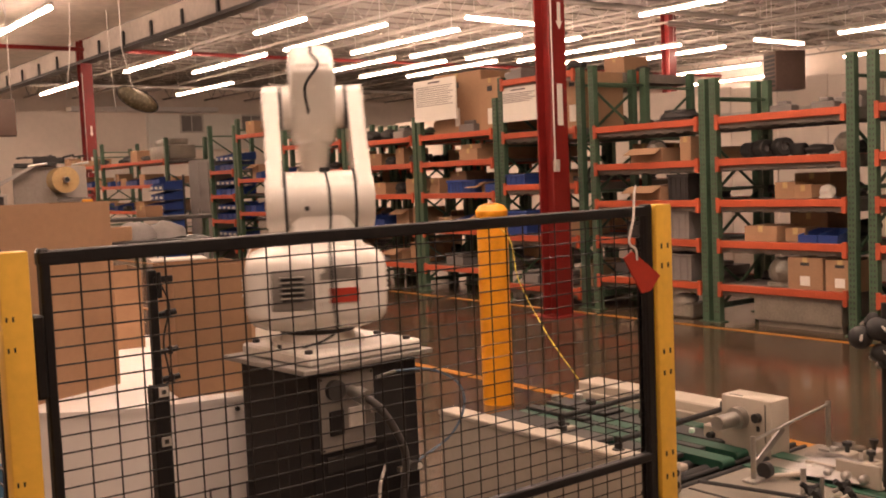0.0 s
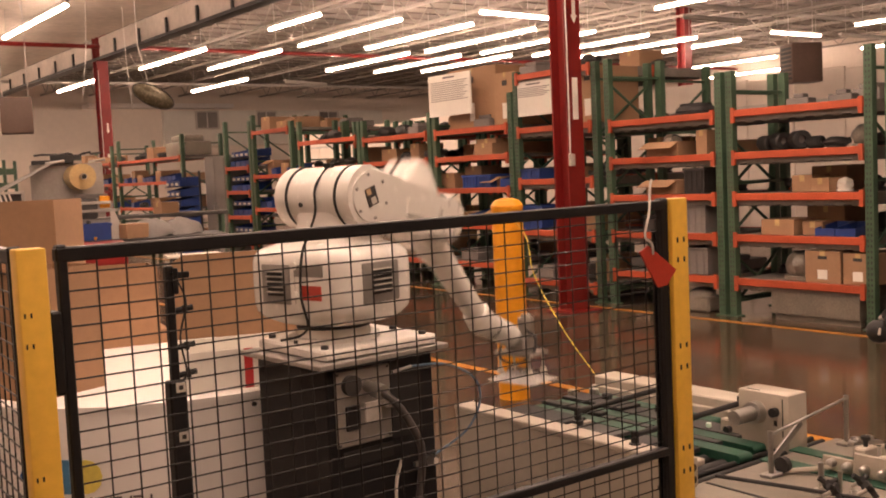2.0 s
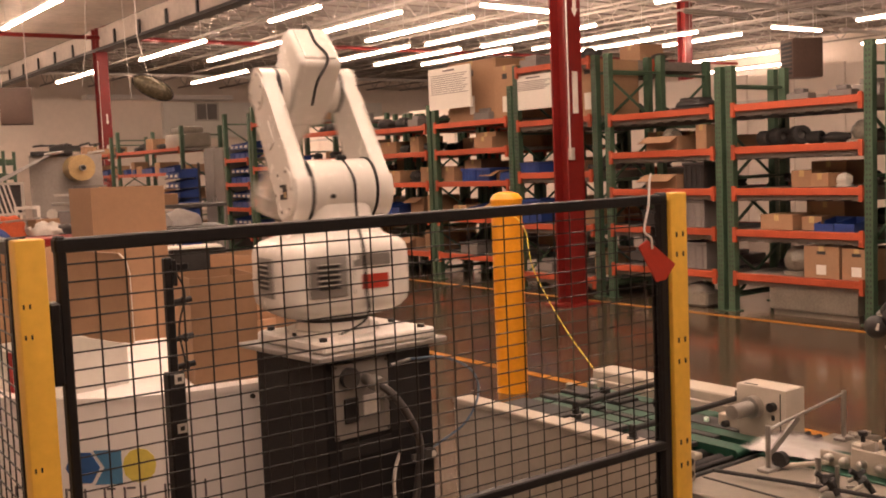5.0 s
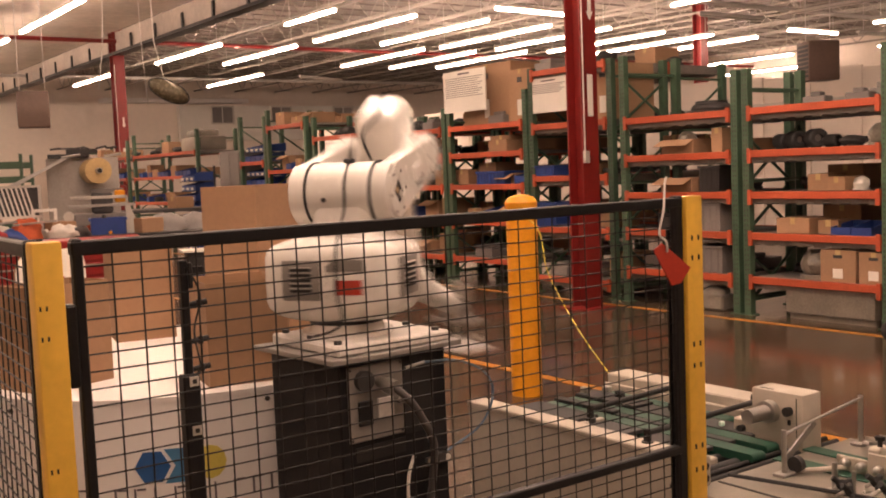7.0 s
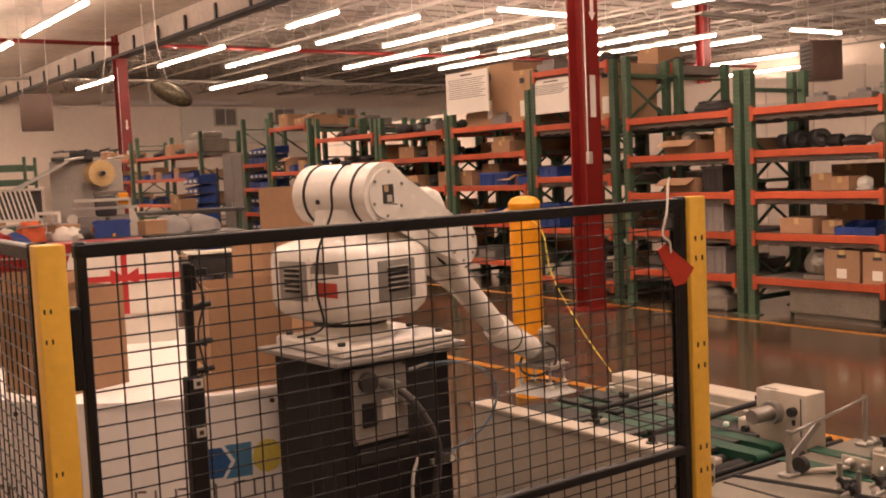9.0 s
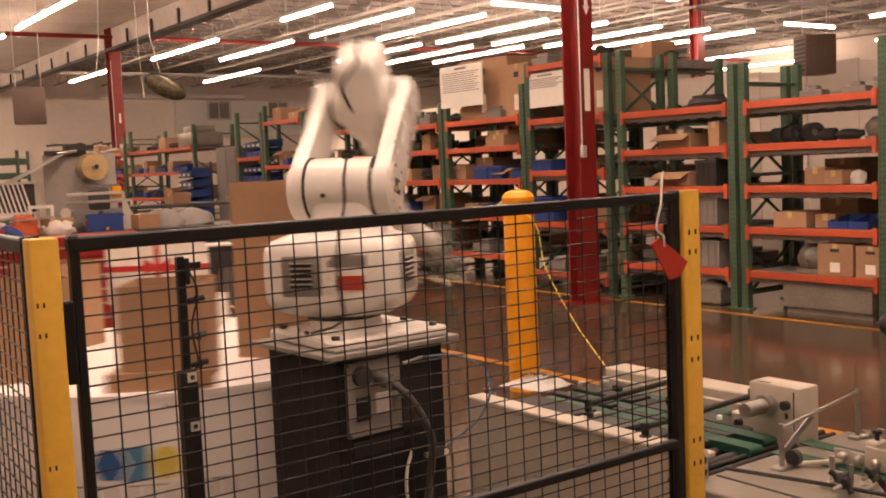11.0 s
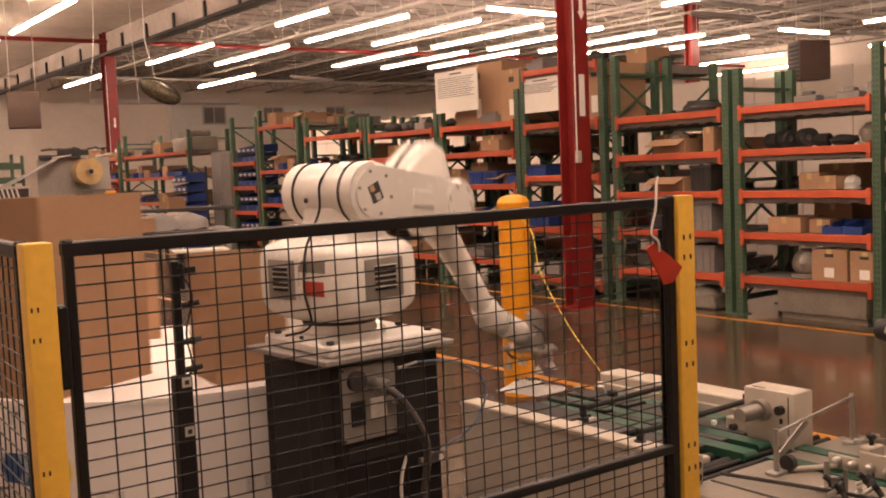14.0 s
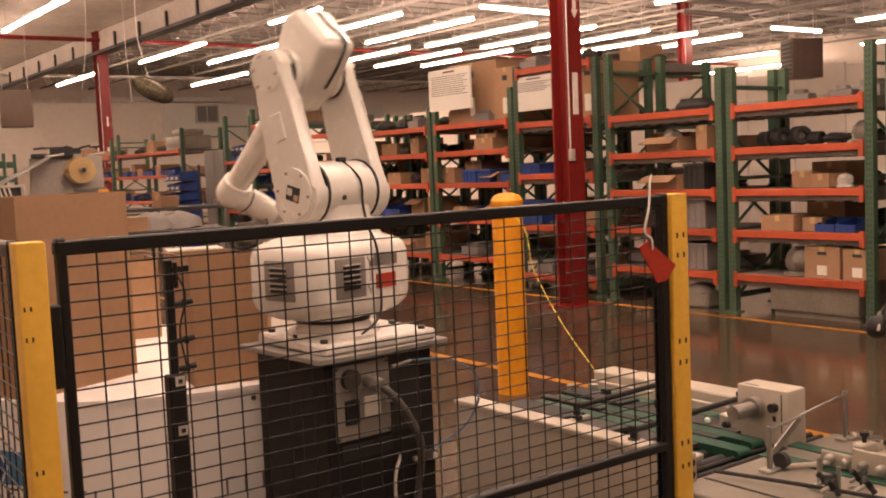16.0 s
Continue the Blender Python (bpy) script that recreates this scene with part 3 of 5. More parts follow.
PM = ped.matrix_basis


def from_ped(pts):
    return curve_pts([PM @ Vector(p) for p in pts])


solid("cable_hose", pipe(B(), from_ped(((-0.065, -0.3, 0.875), (-0.03, -0.32, 0.84), (0.02, -0.33, 0.77), (0.09, -0.31, 0.65), (0.11, -0.27, 0.5), (0.1, -0.24, 0.25), (0.15, -0.35, 0.02))), 0.0135, 12), M_HOSE, "thick grey cable hose from the pedestal", "cable")
solid("earth_lead", pipe(B(), from_ped(((0.06, -0.235, 0.6), (0.03, -0.24, 0.54), (0.025, -0.24, 0.45), (0.05, -0.24, 0.3))), 0.006, 8), M_CORD, "pale earth lead on the pedestal", "cable")
solid("air_hose", pipe(B(), from_ped(((0.12, -0.236, 0.925), (0.25, -0.27, 0.915), (0.37, -0.28, 0.85), (0.4, -0.28, 0.76), (0.34, -0.27, 0.66), (0.21, -0.24, 0.59))), 0.0045, 8), M_AIR, "thin blue air hose looped beside the pedestal", "hose")
val = thing("air_valve", PM @ pose(0.2, -0.22, 0.57), "small air valve on the pedestal", "valve")
part("body", cyl(B(), (-0.04, 0, 0.01), (-0.04, -0.05, 0.01), 0.018, 14), M_DARK, val)
part("gauge", cyl(B(), (0.0, 0, 0.0), (0.0, -0.03, 0.0), 0.018, 16), M_DARK, val, "dark gauge")
part("gauge_face", cyl(B(), (0.0, -0.03, 0.0), (0.0, -0.033, 0.0), 0.012, 16), M_PALE, val, "pale gauge face")
part("lever", box(B(), -0.09, -0.06, -0.03, -0.015, -0.004, 0.012), M_CHROME, val, "bright lever")

# ---- robot arm ----
HS, L1, L2, FORK, BACK, SIDE = 0.528, 0.44, 0.615, 0.184, 0.0, 0.03
robot = thing("industrial_robot", pose(RXC, RYC, PZ), "white six-axis robot arm with a suction gripper", "robot")

part("mounting_plate", box(B(), -0.236, 0.236, -0.228, 0.228, -0.012, 0.026, 0.008, 1), M_MOUNT, robot, "white painted mounting plate", pose(0.042, -0.015, 0, 0, 0, 2))
bolt = mesh("bolt", cyl(B(), (0, 0, 0.02), (0, 0, 0.034), 0.014, 8), M_DARK)
for sx in (-1, 1):
    for sy in (-1, 0, 1):
        share("bolt", bolt, robot, pose(sx * 0.2 + 0.042, sy * 0.19 - 0.015, 0.004))
part("base", cyl(cyl(B(), (0, 0, 0.02), (0, 0, 0.072), 0.14, 40, 0.128), (0, 0, 0.02), (0, 0, 0.042), 0.165, 40), M_ROBOT, robot)
part("seal_ring", cyl(B(), (0, 0, 0.07), (0, 0, 0.088), 0.133, 40), M_SEAM, robot, "black rubber ring")


def rounded_outline(hx, hy, c, n=6):
    """A square with large round corners."""
    o = []
    for k, (sx, sy) in enumerate(((1, 1), (-1, 1), (-1, -1), (1, -1))):
        for i in range(n + 1):
            a = math.pi / 2 * (k + i / n)
            o.append((sx * (hx - c) + c * math.cos(a), sy * (hy - c) + c * math.sin(a)))
    return o


def loft(bm, layers):
    """Rings of equal count at rising heights, skinned and closed."""
    rings = [[bm.verts.new((x, y, z)) for x, y in o] for o, z in layers]
    for a, b in zip(rings, rings[1:]):
        for k in range(len(a)):
            bm.faces.new((a[k], a[(k + 1) % len(a)], b[(k + 1) % len(a)], b[k]))
    bm.faces.new(rings[0][::-1])
    bm.faces.new(rings[-1])
    return bm


# turning body; its own y points along the arm
R_ = rounded_outline
bm = loft(B(), [(R_(0.14, 0.125, 0.11), 0.083), (R_(0.19, 0.145, 0.1), 0.092), (R_(0.222, 0.166, 0.075), 0.11), (R_(0.238, 0.179, 0.06), 0.135), (R_(0.242, 0.183, 0.056), 0.16), (R_(0.243, 0.184, 0.055), 0.235),
                (R_(0.242, 0.183, 0.055), 0.31), (R_(0.237, 0.178, 0.058), 0.335), (R_(0.222, 0.166, 0.065), 0.353), (R_(0.19, 0.15, 0.08), 0.366), (R_(0.145, 0.12, 0.08), 0.38)])
turret = part("turret", bm, M_ROBOT, robot, smooth=0.9)
bm = loft(B(), [(R_(0.15, 0.13, 0.06), 0.37), (R_(0.128, 0.112, 0.05), 0.4), (R_(0.116, 0.1, 0.05), 0.44), (R_(0.112, 0.095, 0.05), HS)])
part("neck", bm, M_ROBOT, turret, "", pose(SIDE, 0, 0), smooth=0.9)
part("shoulder_barrel", cyl(B(), (SIDE - 0.119, BACK, HS), (SIDE + 0.119, BACK, HS), 0.109, 48), M_ROBOT, turret)
for s in (-1, 1):
    part("seam", cyl(B(), (SIDE + s * 0.1165, BACK, HS), (SIDE + s * 0.126, BACK, HS), 0.1135, 64), M_SEAM, turret, "black seam ring")
part("plug", cyl(B(), (-0.02, BACK - 0.1, HS - 0.02), (-0.02, BACK - 0.112, HS - 0.02), 0.009, 10), M_DARK, turret, "small dark plug")


def vent(x, y, turn, w):
    v = part("vent", box(B(), -w / 2, w / 2, -0.008, 0.008, -0.07, 0.07, 0.006, 2), M_PANEL, turret, "grey louvred vent panel", pose(x, y, 0.235, 0, 0, turn))
    for k in range(5):
        part("louvre", box(B(), -w * 0.27, w * 0.27, -0.013, -0.006, -0.04 + 0.018 * k, -0.03 + 0.018 * k, 0.002, 1), M_SEAM, v, "dark louvre slot")
        part("blade", box(B(), -w * 0.27, w * 0.27, -0.018, -0.007, -0.0275 + 0.018 * k, -0.0252 + 0.018 * k), M_PALE, v, "pale louvre blade")


vent(-0.085, -0.181, 0, 0.145)
vent(-0.24, 0.0, -90, 0.15)
vent(0.24, 0.0, 90, 0.18)
part("warning_label", box(B(), 0.04, 0.14, -0.1865, -0.175, 0.185, 0.235), M_TAGRED, turret, "red warning label")
part("name_plate", box(B(), 0.01, 0.15, -0.1865, -0.175, 0.265, 0.305), M_PANEL, turret, "grey name plate")
for z in (0.2, 0.3):
    part("lifting_boss", cyl(B(), (0.012, -0.175, z), (0.012, -0.19, z), 0.014, 12), M_ROBOT, turret)
part("parting_line", box(B(), 0.0095, 0.0115, -0.1848, -0.18, 0.17, 0.3), M_PANEL, turret, "thin grey parting line")
part("cable_clip", box(B(), -0.018, 0.018, -0.012, 0.012, 0, 0.016, 0.003, 1), M_SEAM, turret, "black cable clip", pose(0.05, BACK - 0.03, HS + 0.105))
part("cable", pipe(B(), curve_pts(((0.05, BACK - 0.03, HS + 0.115), (0.06, BACK - 0.11, HS + 0.04), (0.06, BACK - 0.118, HS - 0.05), (0.05, -0.15, 0.4), (0.05, -0.184, 0.33), (0.05, -0.195, 0.2), (0.06, -0.18, 0.1), (0.02, -0.18, 0.06), (-0.06, -0.2, 0.04))), 0.0045, 8), M_SEAM, turret, "black cable")


# upper arm: two plates from the shoulder to the elbow, its own z along it
def arm_plate(s):
    n, o = 30, []
    r0, r1 = 0.11, 0.083
    for k in range(n + 1):
        a = math.pi + math.pi * k / n
        o.append((r0 * math.cos(a), r0 * math.sin(a)))
    for z, w in ((0.12, 0.092), (0.22, 0.07), (0.32, 0.066)):
        o.append((w, z))
    for k in range(n + 1):
        a = math.pi * k / n
        o.append((r1 * math.cos(a), L1 + r1 * math.sin(a)))
    for z, w in ((0.32, 0.066), (0.22, 0.07), (0.12, 0.092)):
        o.append((-w, z))
    bm = extrude(B(), o, FORK - 0.1262)
    rim = [e for e in bm.edges if abs(e.verts[0].co.z - e.verts[1].co.z) < 1e-5]
    bmesh.ops.bevel(bm, geom=rim, offset=0.016, segments=3, profile=0.5, affect="EDGES")
    bmesh.ops.transform(bm, matrix=pose(0.1262 if s > 0 else -FORK, 0, 0) @ pose(0, 0, 0, 90, 0, 90), verts=bm.verts)
    return bm


upper = part("upper_arm", arm_plate(1), M_ROBOT, robot)
part("fork_plate", arm_plate(-1), M_ROBOT, upper)
screw = mesh("screw", cyl(B(), (-0.003, 0, 0), (0.003, 0, 0), 0.006, 8), M_PANEL)
for s in (-1, 1):
    part("end_cap", cyl(B(), (s * 0.18, 0, 0), (s * 0.19, 0, 0), 0.088, 36), M_ROBOT, upper, "round white end cap")
    part("elbow_cap", cyl(B(), (s * 0.18, 0, L1), (s * 0.189, 0, L1), 0.07, 36), M_ROBOT, upper, "round white end cap")
    part("cover", box(B(), -0.006, 0.006, -0.028, 0.028, 0.19, 0.29, 0.004, 1), M_ROBOT, upper, "small white cover plate", pose(s * 0.182, 0, 0))
    part("cover_handle", pipe(B(), curve_pts(((0.006, 0.034, 0.19), (0.014, 0.036, 0.2), (0.014, 0.036, 0.28), (0.006, 0.034, 0.29)), 4), 0.004, 6), M_PANEL, upper, "grey wire handle", pose(s * 0.182, 0, 0))
    part("badge", box(B(), -0.002, 0.002, -0.032, 0.032, -0.026, 0.026), M_DARK, upper, "dark badge", pose(s * 0.19, 0, 0, 30, 0, 0))
    part("badge_stripe", box(B(), -0.0025, 0.0025, -0.03, -0.008, -0.02, 0.0), M_WOOD, upper, "tan stripe of the badge", pose(s * 0.191, 0, 0, 30, 0, 0))
    part("badge_stripe", box(B(), -0.0025, 0.0025, 0.004, 0.028, -0.008, 0.016), M_PALE, upper, "pale mark of the badge", pose(s * 0.191, 0, 0, 30, 0, 0))
    for k in range(6):
        a = k * math.pi / 3 + 0.4
        share("screw", screw, upper, pose(s * 0.19, 0.076 * math.cos(a), 0.076 * math.sin(a)))
        share("screw", screw, upper, pose(s * 0.189, 0.06 * math.cos(a), L1 + 0.06 * math.sin(a)))

# forearm: a hooded elbow block and a tapering tube, its own y along it
bm = extrude(B(), ((-0.2, -0.07), (-0.02, -0.1), (0.1, -0.085), (0.16, -0.02), (0.12, 0.06), (0.05, 0.09), (-0.13, 0.155), (-0.2, 0.12)), 0.165, pose(0, 0, 0, 90, 0, 90) @ pose(0, 0, -0.0825))
bmesh.ops.bevel(bm, geom=bm.edges[:], offset=0.022, segments=3, profile=0.5, affect="EDGES")
fore = part("forearm", bm, M_ROBOT, robot)
bm = cyl(B(), (0, 0.04, -0.01), (0, 0.26, 0), 0.078, 28, 0.054)
cyl(bm, (0, 0.26, 0), (0, L2 - 0.04, 0), 0.054, 28, 0.045)
part("arm_tube", bm, M_ROBOT, fore)
part("axle", cyl(B(), (-0.115, 0, 0), (0.115, 0, 0), 0.082, 36), M_ROBOT, fore)
for s in (-1, 1):
    part("seam", cyl(B(), (s * 0.1152, 0, 0), (s * 0.1255, 0, 0), 0.0835, 36), M_SEAM, fore, "black seam ring")
part("end_cover", box(B(), -0.062, 0.062, -0.207, -0.198, -0.05, 0.105, 0.003, 1), M_ROBOT, fore, "flat white end cover")
part("cable", pipe(B(), curve_pts(((0.0, -0.12, 0.157), (0.0, -0.2, 0.13), (0.0, -0.21, 0.03), (0.02, -0.21, -0.06), (-0.03, -0.16, -0.13), (-0.02, -0.05, -0.13))), 0.0055, 8), M_SEAM, fore, "black cable")
part("wrist_collar", cyl(B(), (0, L2 - 0.06, 0), (0, L2, 0), 0.058, 28, 0.062), M_ROBOT, fore)

# wrist, its own y along it
bm = ball(B(), (0, 0, 0), 0.062, 24, 14)
cyl(bm, (0, 0, 0), (0, 0.21, 0), 0.058, 28, 0.05)
wrist = part("wrist", bm, M_ROBOT, robot)
part("seam", cyl(B(), (0, 0.06, 0), (0, 0.067, 0), 0.0575, 28), M_SEAM, wrist, "black seam ring")
part("tool_flange", cyl(B(), (0, 0.21, 0), (0, 0.25, 0), 0.036, 24), M_CHROME, wrist, "bright tool flange")

# gripper hangs at the wrist, its own z upright
grip = part("gripper", box(box(B(), -0.05, 0.05, -0.05, 0.06, -0.04, 0.02, 0.006, 1), -0.1, 0.1, -0.07, 0.07, -0.06, -0.042, 0.003, 1), M_PANEL, robot)
part("cylinder", cyl(cyl(B(), (0.01, 0.03, 0.02), (0.01, 0.03, 0.1), 0.036, 20), (0.01, 0.03, 0.1), (0.01, 0.03, 0.115), 0.022, 16), M_CHROME, grip, "bright air cylinder")
part("valve_block", box(B(), -0.045, 0.0, -0.05, -0.02, 0.02, 0.05, 0.004, 1), M_DARK, grip, "dark valve block")
for x in (-0.08, 0.08):
    for y in (-0.05, 0.05):
        part("cup_stem", cyl(B(), (x, y, -0.115), (x, y, -0.03), 0.006, 8), M_CHROME, grip, "bright stem")
        part("suction_cup", cyl(B(), (x, y, -0.14), (x, y, -0.115), 0.02, 14, 0.01), M_PALE, grip, "pale suction cup")
part("air_line", pipe(B(), curve_pts(((0.03, 0.0, 0.05), (0.08, 0.0, 0.02), (0.085, -0.03, -0.05), (0.03, -0.08, -0.085), (-0.05, -0.08, -0.07), (-0.07, -0.05, -0.02), (-0.03, -0.02, 0.04))), 0.006, 8), M_SEAM, grip, "black air line")

# ---- carousel with six stations ----
CX, CY, CZ, CR, SR = 1.77, 4.62, 0.78, 0.99, 0.775
carousel = thing("carousel", pose(CX, CY, 0), "round white turntable with printed sides", "turntable")
bm = cyl(B(), (0, 0, 0.0), (0, 0, CZ - 0.02), CR - 0.004, 72)
part("skirt", bm, M_DRUM, carousel)
part("table_top", cyl(B(), (0, 0, CZ - 0.02), (0, 0, CZ), CR, 72), M_DRUM, carousel)


def on_drum(name, outline, a, z, material, label):
    """A thin print bent round the skirt."""
    bm = B()
    ring = [bm.verts.new(((CR - 0.001) * math.sin(a + x / CR), -(CR - 0.001) * math.cos(a + x / CR), z + y)) for x, y in outline]
    back = [bm.verts.new(((CR - 0.006) * math.sin(a + x / CR), -(CR - 0.006) * math.cos(a + x / CR), z + y)) for x, y in outline]
    bm.faces.new(ring)
    bm.faces.new(back[::-1])
    n = len(ring)
    for i in range(n):
        bm.faces.new((ring[i], back[i], back[(i + 1) % n], ring[(i + 1) % n]))
    part(name, bm, material, carousel, label, smooth=0)


HEX = [(0.068 * math.cos(k * math.pi / 3), 0.068 * math.sin(k * math.pi / 3)) for k in range(6)]
LOGO0 = radians(57)
for k in range(5):
    a = LOGO0 + k * 2 * math.pi / 5
    on_drum("blue_hexagon", HEX, a, 0.515, M_HEXB, "blue printed hexagon")
    on_drum("blue_chevron", [(0.045, -0.066), (0.15, -0.066), (0.15, 0.066), (0.045, 0.066), (0.085, 0)], a, 0.515, M_HEXG, "pale blue printed chevron")
    on_drum("yellow_chevron", [(0.215 + 0.062 * math.cos(k2 * math.pi / 6), 0.066 * math.sin(k2 * math.pi / 6)) for k2 in range(12)], a, 0.515, M_HEXY, "pale yellow printed disc")
    for j in range(11):
        x = -0.3 + j * 0.075
        on_drum("print_bar", [(x, -0.035), (x + 0.008, -0.035), (x + 0.008, 0.035), (x, 0.035)], a, 0.4, M_INK, "thin grey printed stroke")
        if j % 3 != 1:
            on_drum("print_bar", [(x + 0.012, 0.027), (x + 0.045, 0.027), (x + 0.045, 0.035), (x + 0.012, 0.035)], a, 0.4, M_INK, "thin grey printed stroke")
for k in range(6):
    a = k * math.pi / 3 + 0.3
    part("rim_screw", cyl(B(), ((CR - 0.01) * math.cos(a), (CR - 0.01) * math.sin(a), CZ - 0.05), ((CR + 0.004) * math.cos(a), (CR + 0.004) * math.sin(a), CZ - 0.05), 0.01, 8), M_DARK, carousel)


# boxes on the stations: their own origin is the carousel's axis at table height
def open_carton(w, d, h, turn, label, low=0.0, ox=0.0, oy=0.0):
    c = thing("shipping_carton", pose(CX, CY, CZ), label, "carton", "cartons on the turntable")
    m = pose(ox, oy - SR, 0, 0, 0, turn)
    t = 0.006
    bm = box(B(), -w / 2, w / 2, -d / 2, d / 2, 0, t)
    part("bottom", bm, M_CARD, c, "", m)
    for nm, b in (("side", (-w / 2, -w / 2 + t, -d / 2, d / 2)), ("side", (w / 2 - t, w / 2, -d / 2, d / 2)), ("end", (-w / 2 + t, w / 2 - t, -d / 2, -d / 2 + t)), ("end", (-w / 2 + t, w / 2 - t, d / 2 - t, d / 2))):
        part(nm, box(B(), *b, t, h), M_CARD, c, "", m, smooth=0)
    if low:
        part("tray", box(box(B(), -w / 2 - 0.04, w / 2 + 0.04, -d / 2 - 0.04, -d / 2 - 0.002, 0, low), -w / 2 - 0.04, -w / 2 - 0.002, -d / 2, d / 2, 0, low), M_CARD, c, "low cardboard tray round the foot", m, smooth=0)
    return c


BOXES = [open_carton(0.36, 0.55, 0.775, -16, "tall open brown cardboard carton on the turntable", 0.0, -0.15, 0.107),
         open_carton(0.3, 0.35, 0.51, -20, "open brown cardboard carton on the turntable", 0.0, -0.1755, 0.0785),
         None,
         open_carton(0.26, 0.35, 0.42, -20, "open brown cardboard carton on the turntable", 0.0, -0.194, 0.085),
         open_carton(0.33, 0.35, 0.41, -20, "open brown cardboard carton on the turntable", 0.0, -0.161, 0.073),
         open_carton(0.33, 0.35, 0.4, -22, "open brown cardboard carton standing in a low tray", 0.07, -0.161, 0.073)]
gift = thing("gift_box", pose(CX, CY, CZ), "white gift box with red ribbon and raised lid", "gift box")
gm = pose(-0.1, 0.04 - SR, 0, 0, 0, -28)
bm = box(B(), -0.25, 0.25, -0.18, 0.18, 0, 0.008)
for b in ((-0.25, -0.242, -0.18, 0.18), (0.242, 0.25, -0.18, 0.18), (-0.242, 0.242, -0.18, -0.172), (-0.242, 0.242, 0.172, 0.18)):
    box(bm, *b, 0.008, 0.16)
part("tray", bm, M_PAPER, gift, "white open box with a red ribbon band", gm, smooth=0)
part("ribbon", box(B(), -0.017, 0.017, -0.183, -0.179, 0.002, 0.16), M_RIBBON, gift, "red ribbon band", gm)
o = [(-0.27, 0), (0.27, 0), (0.27, 0.28), (0.25, 0.33), (0.2, 0.36), (-0.2, 0.36), (-0.25, 0.33), (-0.27, 0.28)]
lid = part("lid", extrude(B(), o, 0.006, gm @ pose(0, 0.2, 0.16, 90, 0, 0)), M_CARD, gift, "raised lid, brown inside", smooth=0)
part("lid_face", extrude(B(), o, 0.004, gm @ pose(0, 0.2046, 0.16, 90, 0, 0)), M_PAPER, lid, "white outer face", smooth=0)
part("ribbon", box(B(), -0.015, 0.015, 0.2048, 0.2068, 0.16, 0.52), M_RIBBON, lid, "red ribbon band", gm)
part("ribbon", box(B(), -0.27, 0.27, 0.2048, 0.2068, 0.33, 0.36), M_RIBBON, lid, "red ribbon band", gm)
part("bow", extrude(B(), ((-0.07, -0.03), (0, -0.008), (0.07, -0.03), (0.07, 0.05), (0, 0.008), (-0.07, 0.05)), 0.012, gm @ pose(0, 0.219, 0.345, 90, 0, 0)), M_RIBBON, lid, "red ribbon bow", smooth=0)
BOXES[2] = gift

# ---- conveyor ----
VX, VZ = 2.335, 0.7
conv = thing("belt_conveyor", pose(0, 0, 0), "cream belt conveyor with green belts", "conveyor")
part("side_panel", box(B(), VX, VX + 0.012, 1.99, 3.14, 0.131, VZ - 0.02, 0.003, 1), M_CONV, conv, "cream side panel")
part("end_panel", box(B(), VX + 0.012, 3.0, 3.128, 3.14, 0.131, VZ - 0.1, 0.003, 1), M_CONV, conv, "cream end panel")
part("side_rail", box(B(), VX - 0.004, VX + 0.078, 1.99, 3.145, VZ - 0.02, VZ, 0.004, 1), M_CONV, conv, "cream edge rail")
part("far_cover", box(B(), 2.95, 3.07, 2.16, 3.0, 0.5, VZ + 0.035, 0.005, 1), M_CONV, conv, "cream far side cover")
part("bed", box(B(), VX + 0.06, 2.93, 1.5, 3.12, 0.5, 0.56), M_DARK, conv, "dark bed below the belts")
def long_belt(x, w, y0, y1, z, r):
    """A flat belt with its rounded return at both ends."""
    n, o = 8, []
    for c, a0 in ((y1 - r, 90), (y0 + r, 270)):
        o += [(c + r * math.cos(radians(a0 - 180 * k / n)), z - r + r * math.sin(radians(a0 - 180 * k / n))) for k in range(n + 1)]
    bm = B()
    lo = [bm.verts.new((x, a, b)) for a, b in o]
    hi = [bm.verts.new((x + w, a, b)) for a, b in o]
    bm.faces.new(lo)
    bm.faces.new(hi[::-1])
    for k in range(len(o)):
        bm.faces.new((lo[k], hi[k], hi[(k + 1) % len(o)], lo[(k + 1) % len(o)]))
    return bm


for x, y in ((2.545, 1.965), (2.655, 1.995), (2.83, 2.3)):
    part("belt", long_belt(x, 0.062, y, 2.96, VZ - 0.016, 0.014), M_BELT, conv, "green drive belt")
roller = mesh("roller", cyl(B(), (VX + 0.06, 0, VZ - 0.058), (2.93, 0, VZ - 0.058), 0.021, 18), M_SEAM)
for y in (2.995, 2.86, 2.68, 2.5, 2.32, 2.18, 2.1, 2.03):
    share("roller", roller, conv, pose(0, y, 0), "dark roller")
for x0, x1 in ((2.424, 2.54), (2.61, 2.652), (2.72, 2.826)):
    part("slide_plate", box(B(), x0, x1, 2.63, 2.95, VZ - 0.026, VZ - 0.004, 0.003, 1), M_SEAM, conv, "black slide plate")
    for y in (2.66, 2.36):
        part("bed_strip", box(B(), x0 + 0.004, x1 - 0.004, y - 0.25, y - 0.012, VZ - 0.028, VZ - 0.014, 0.002, 1), M_DARK, conv, "dark bed strip")
part("cross_sill", box(B(), VX + 0.062, 2.53, 2.588, 2.612, VZ - 0.024, VZ - 0.006, 0.003, 1), M_CONV, conv, "pale cross sill")
part("rail_lip", box(B(), VX + 0.079, VX + 0.085, 2.2, 3.12, VZ - 0.03, VZ - 0.008, 0.002, 1), M_PANEL, conv, "grey inner lip")
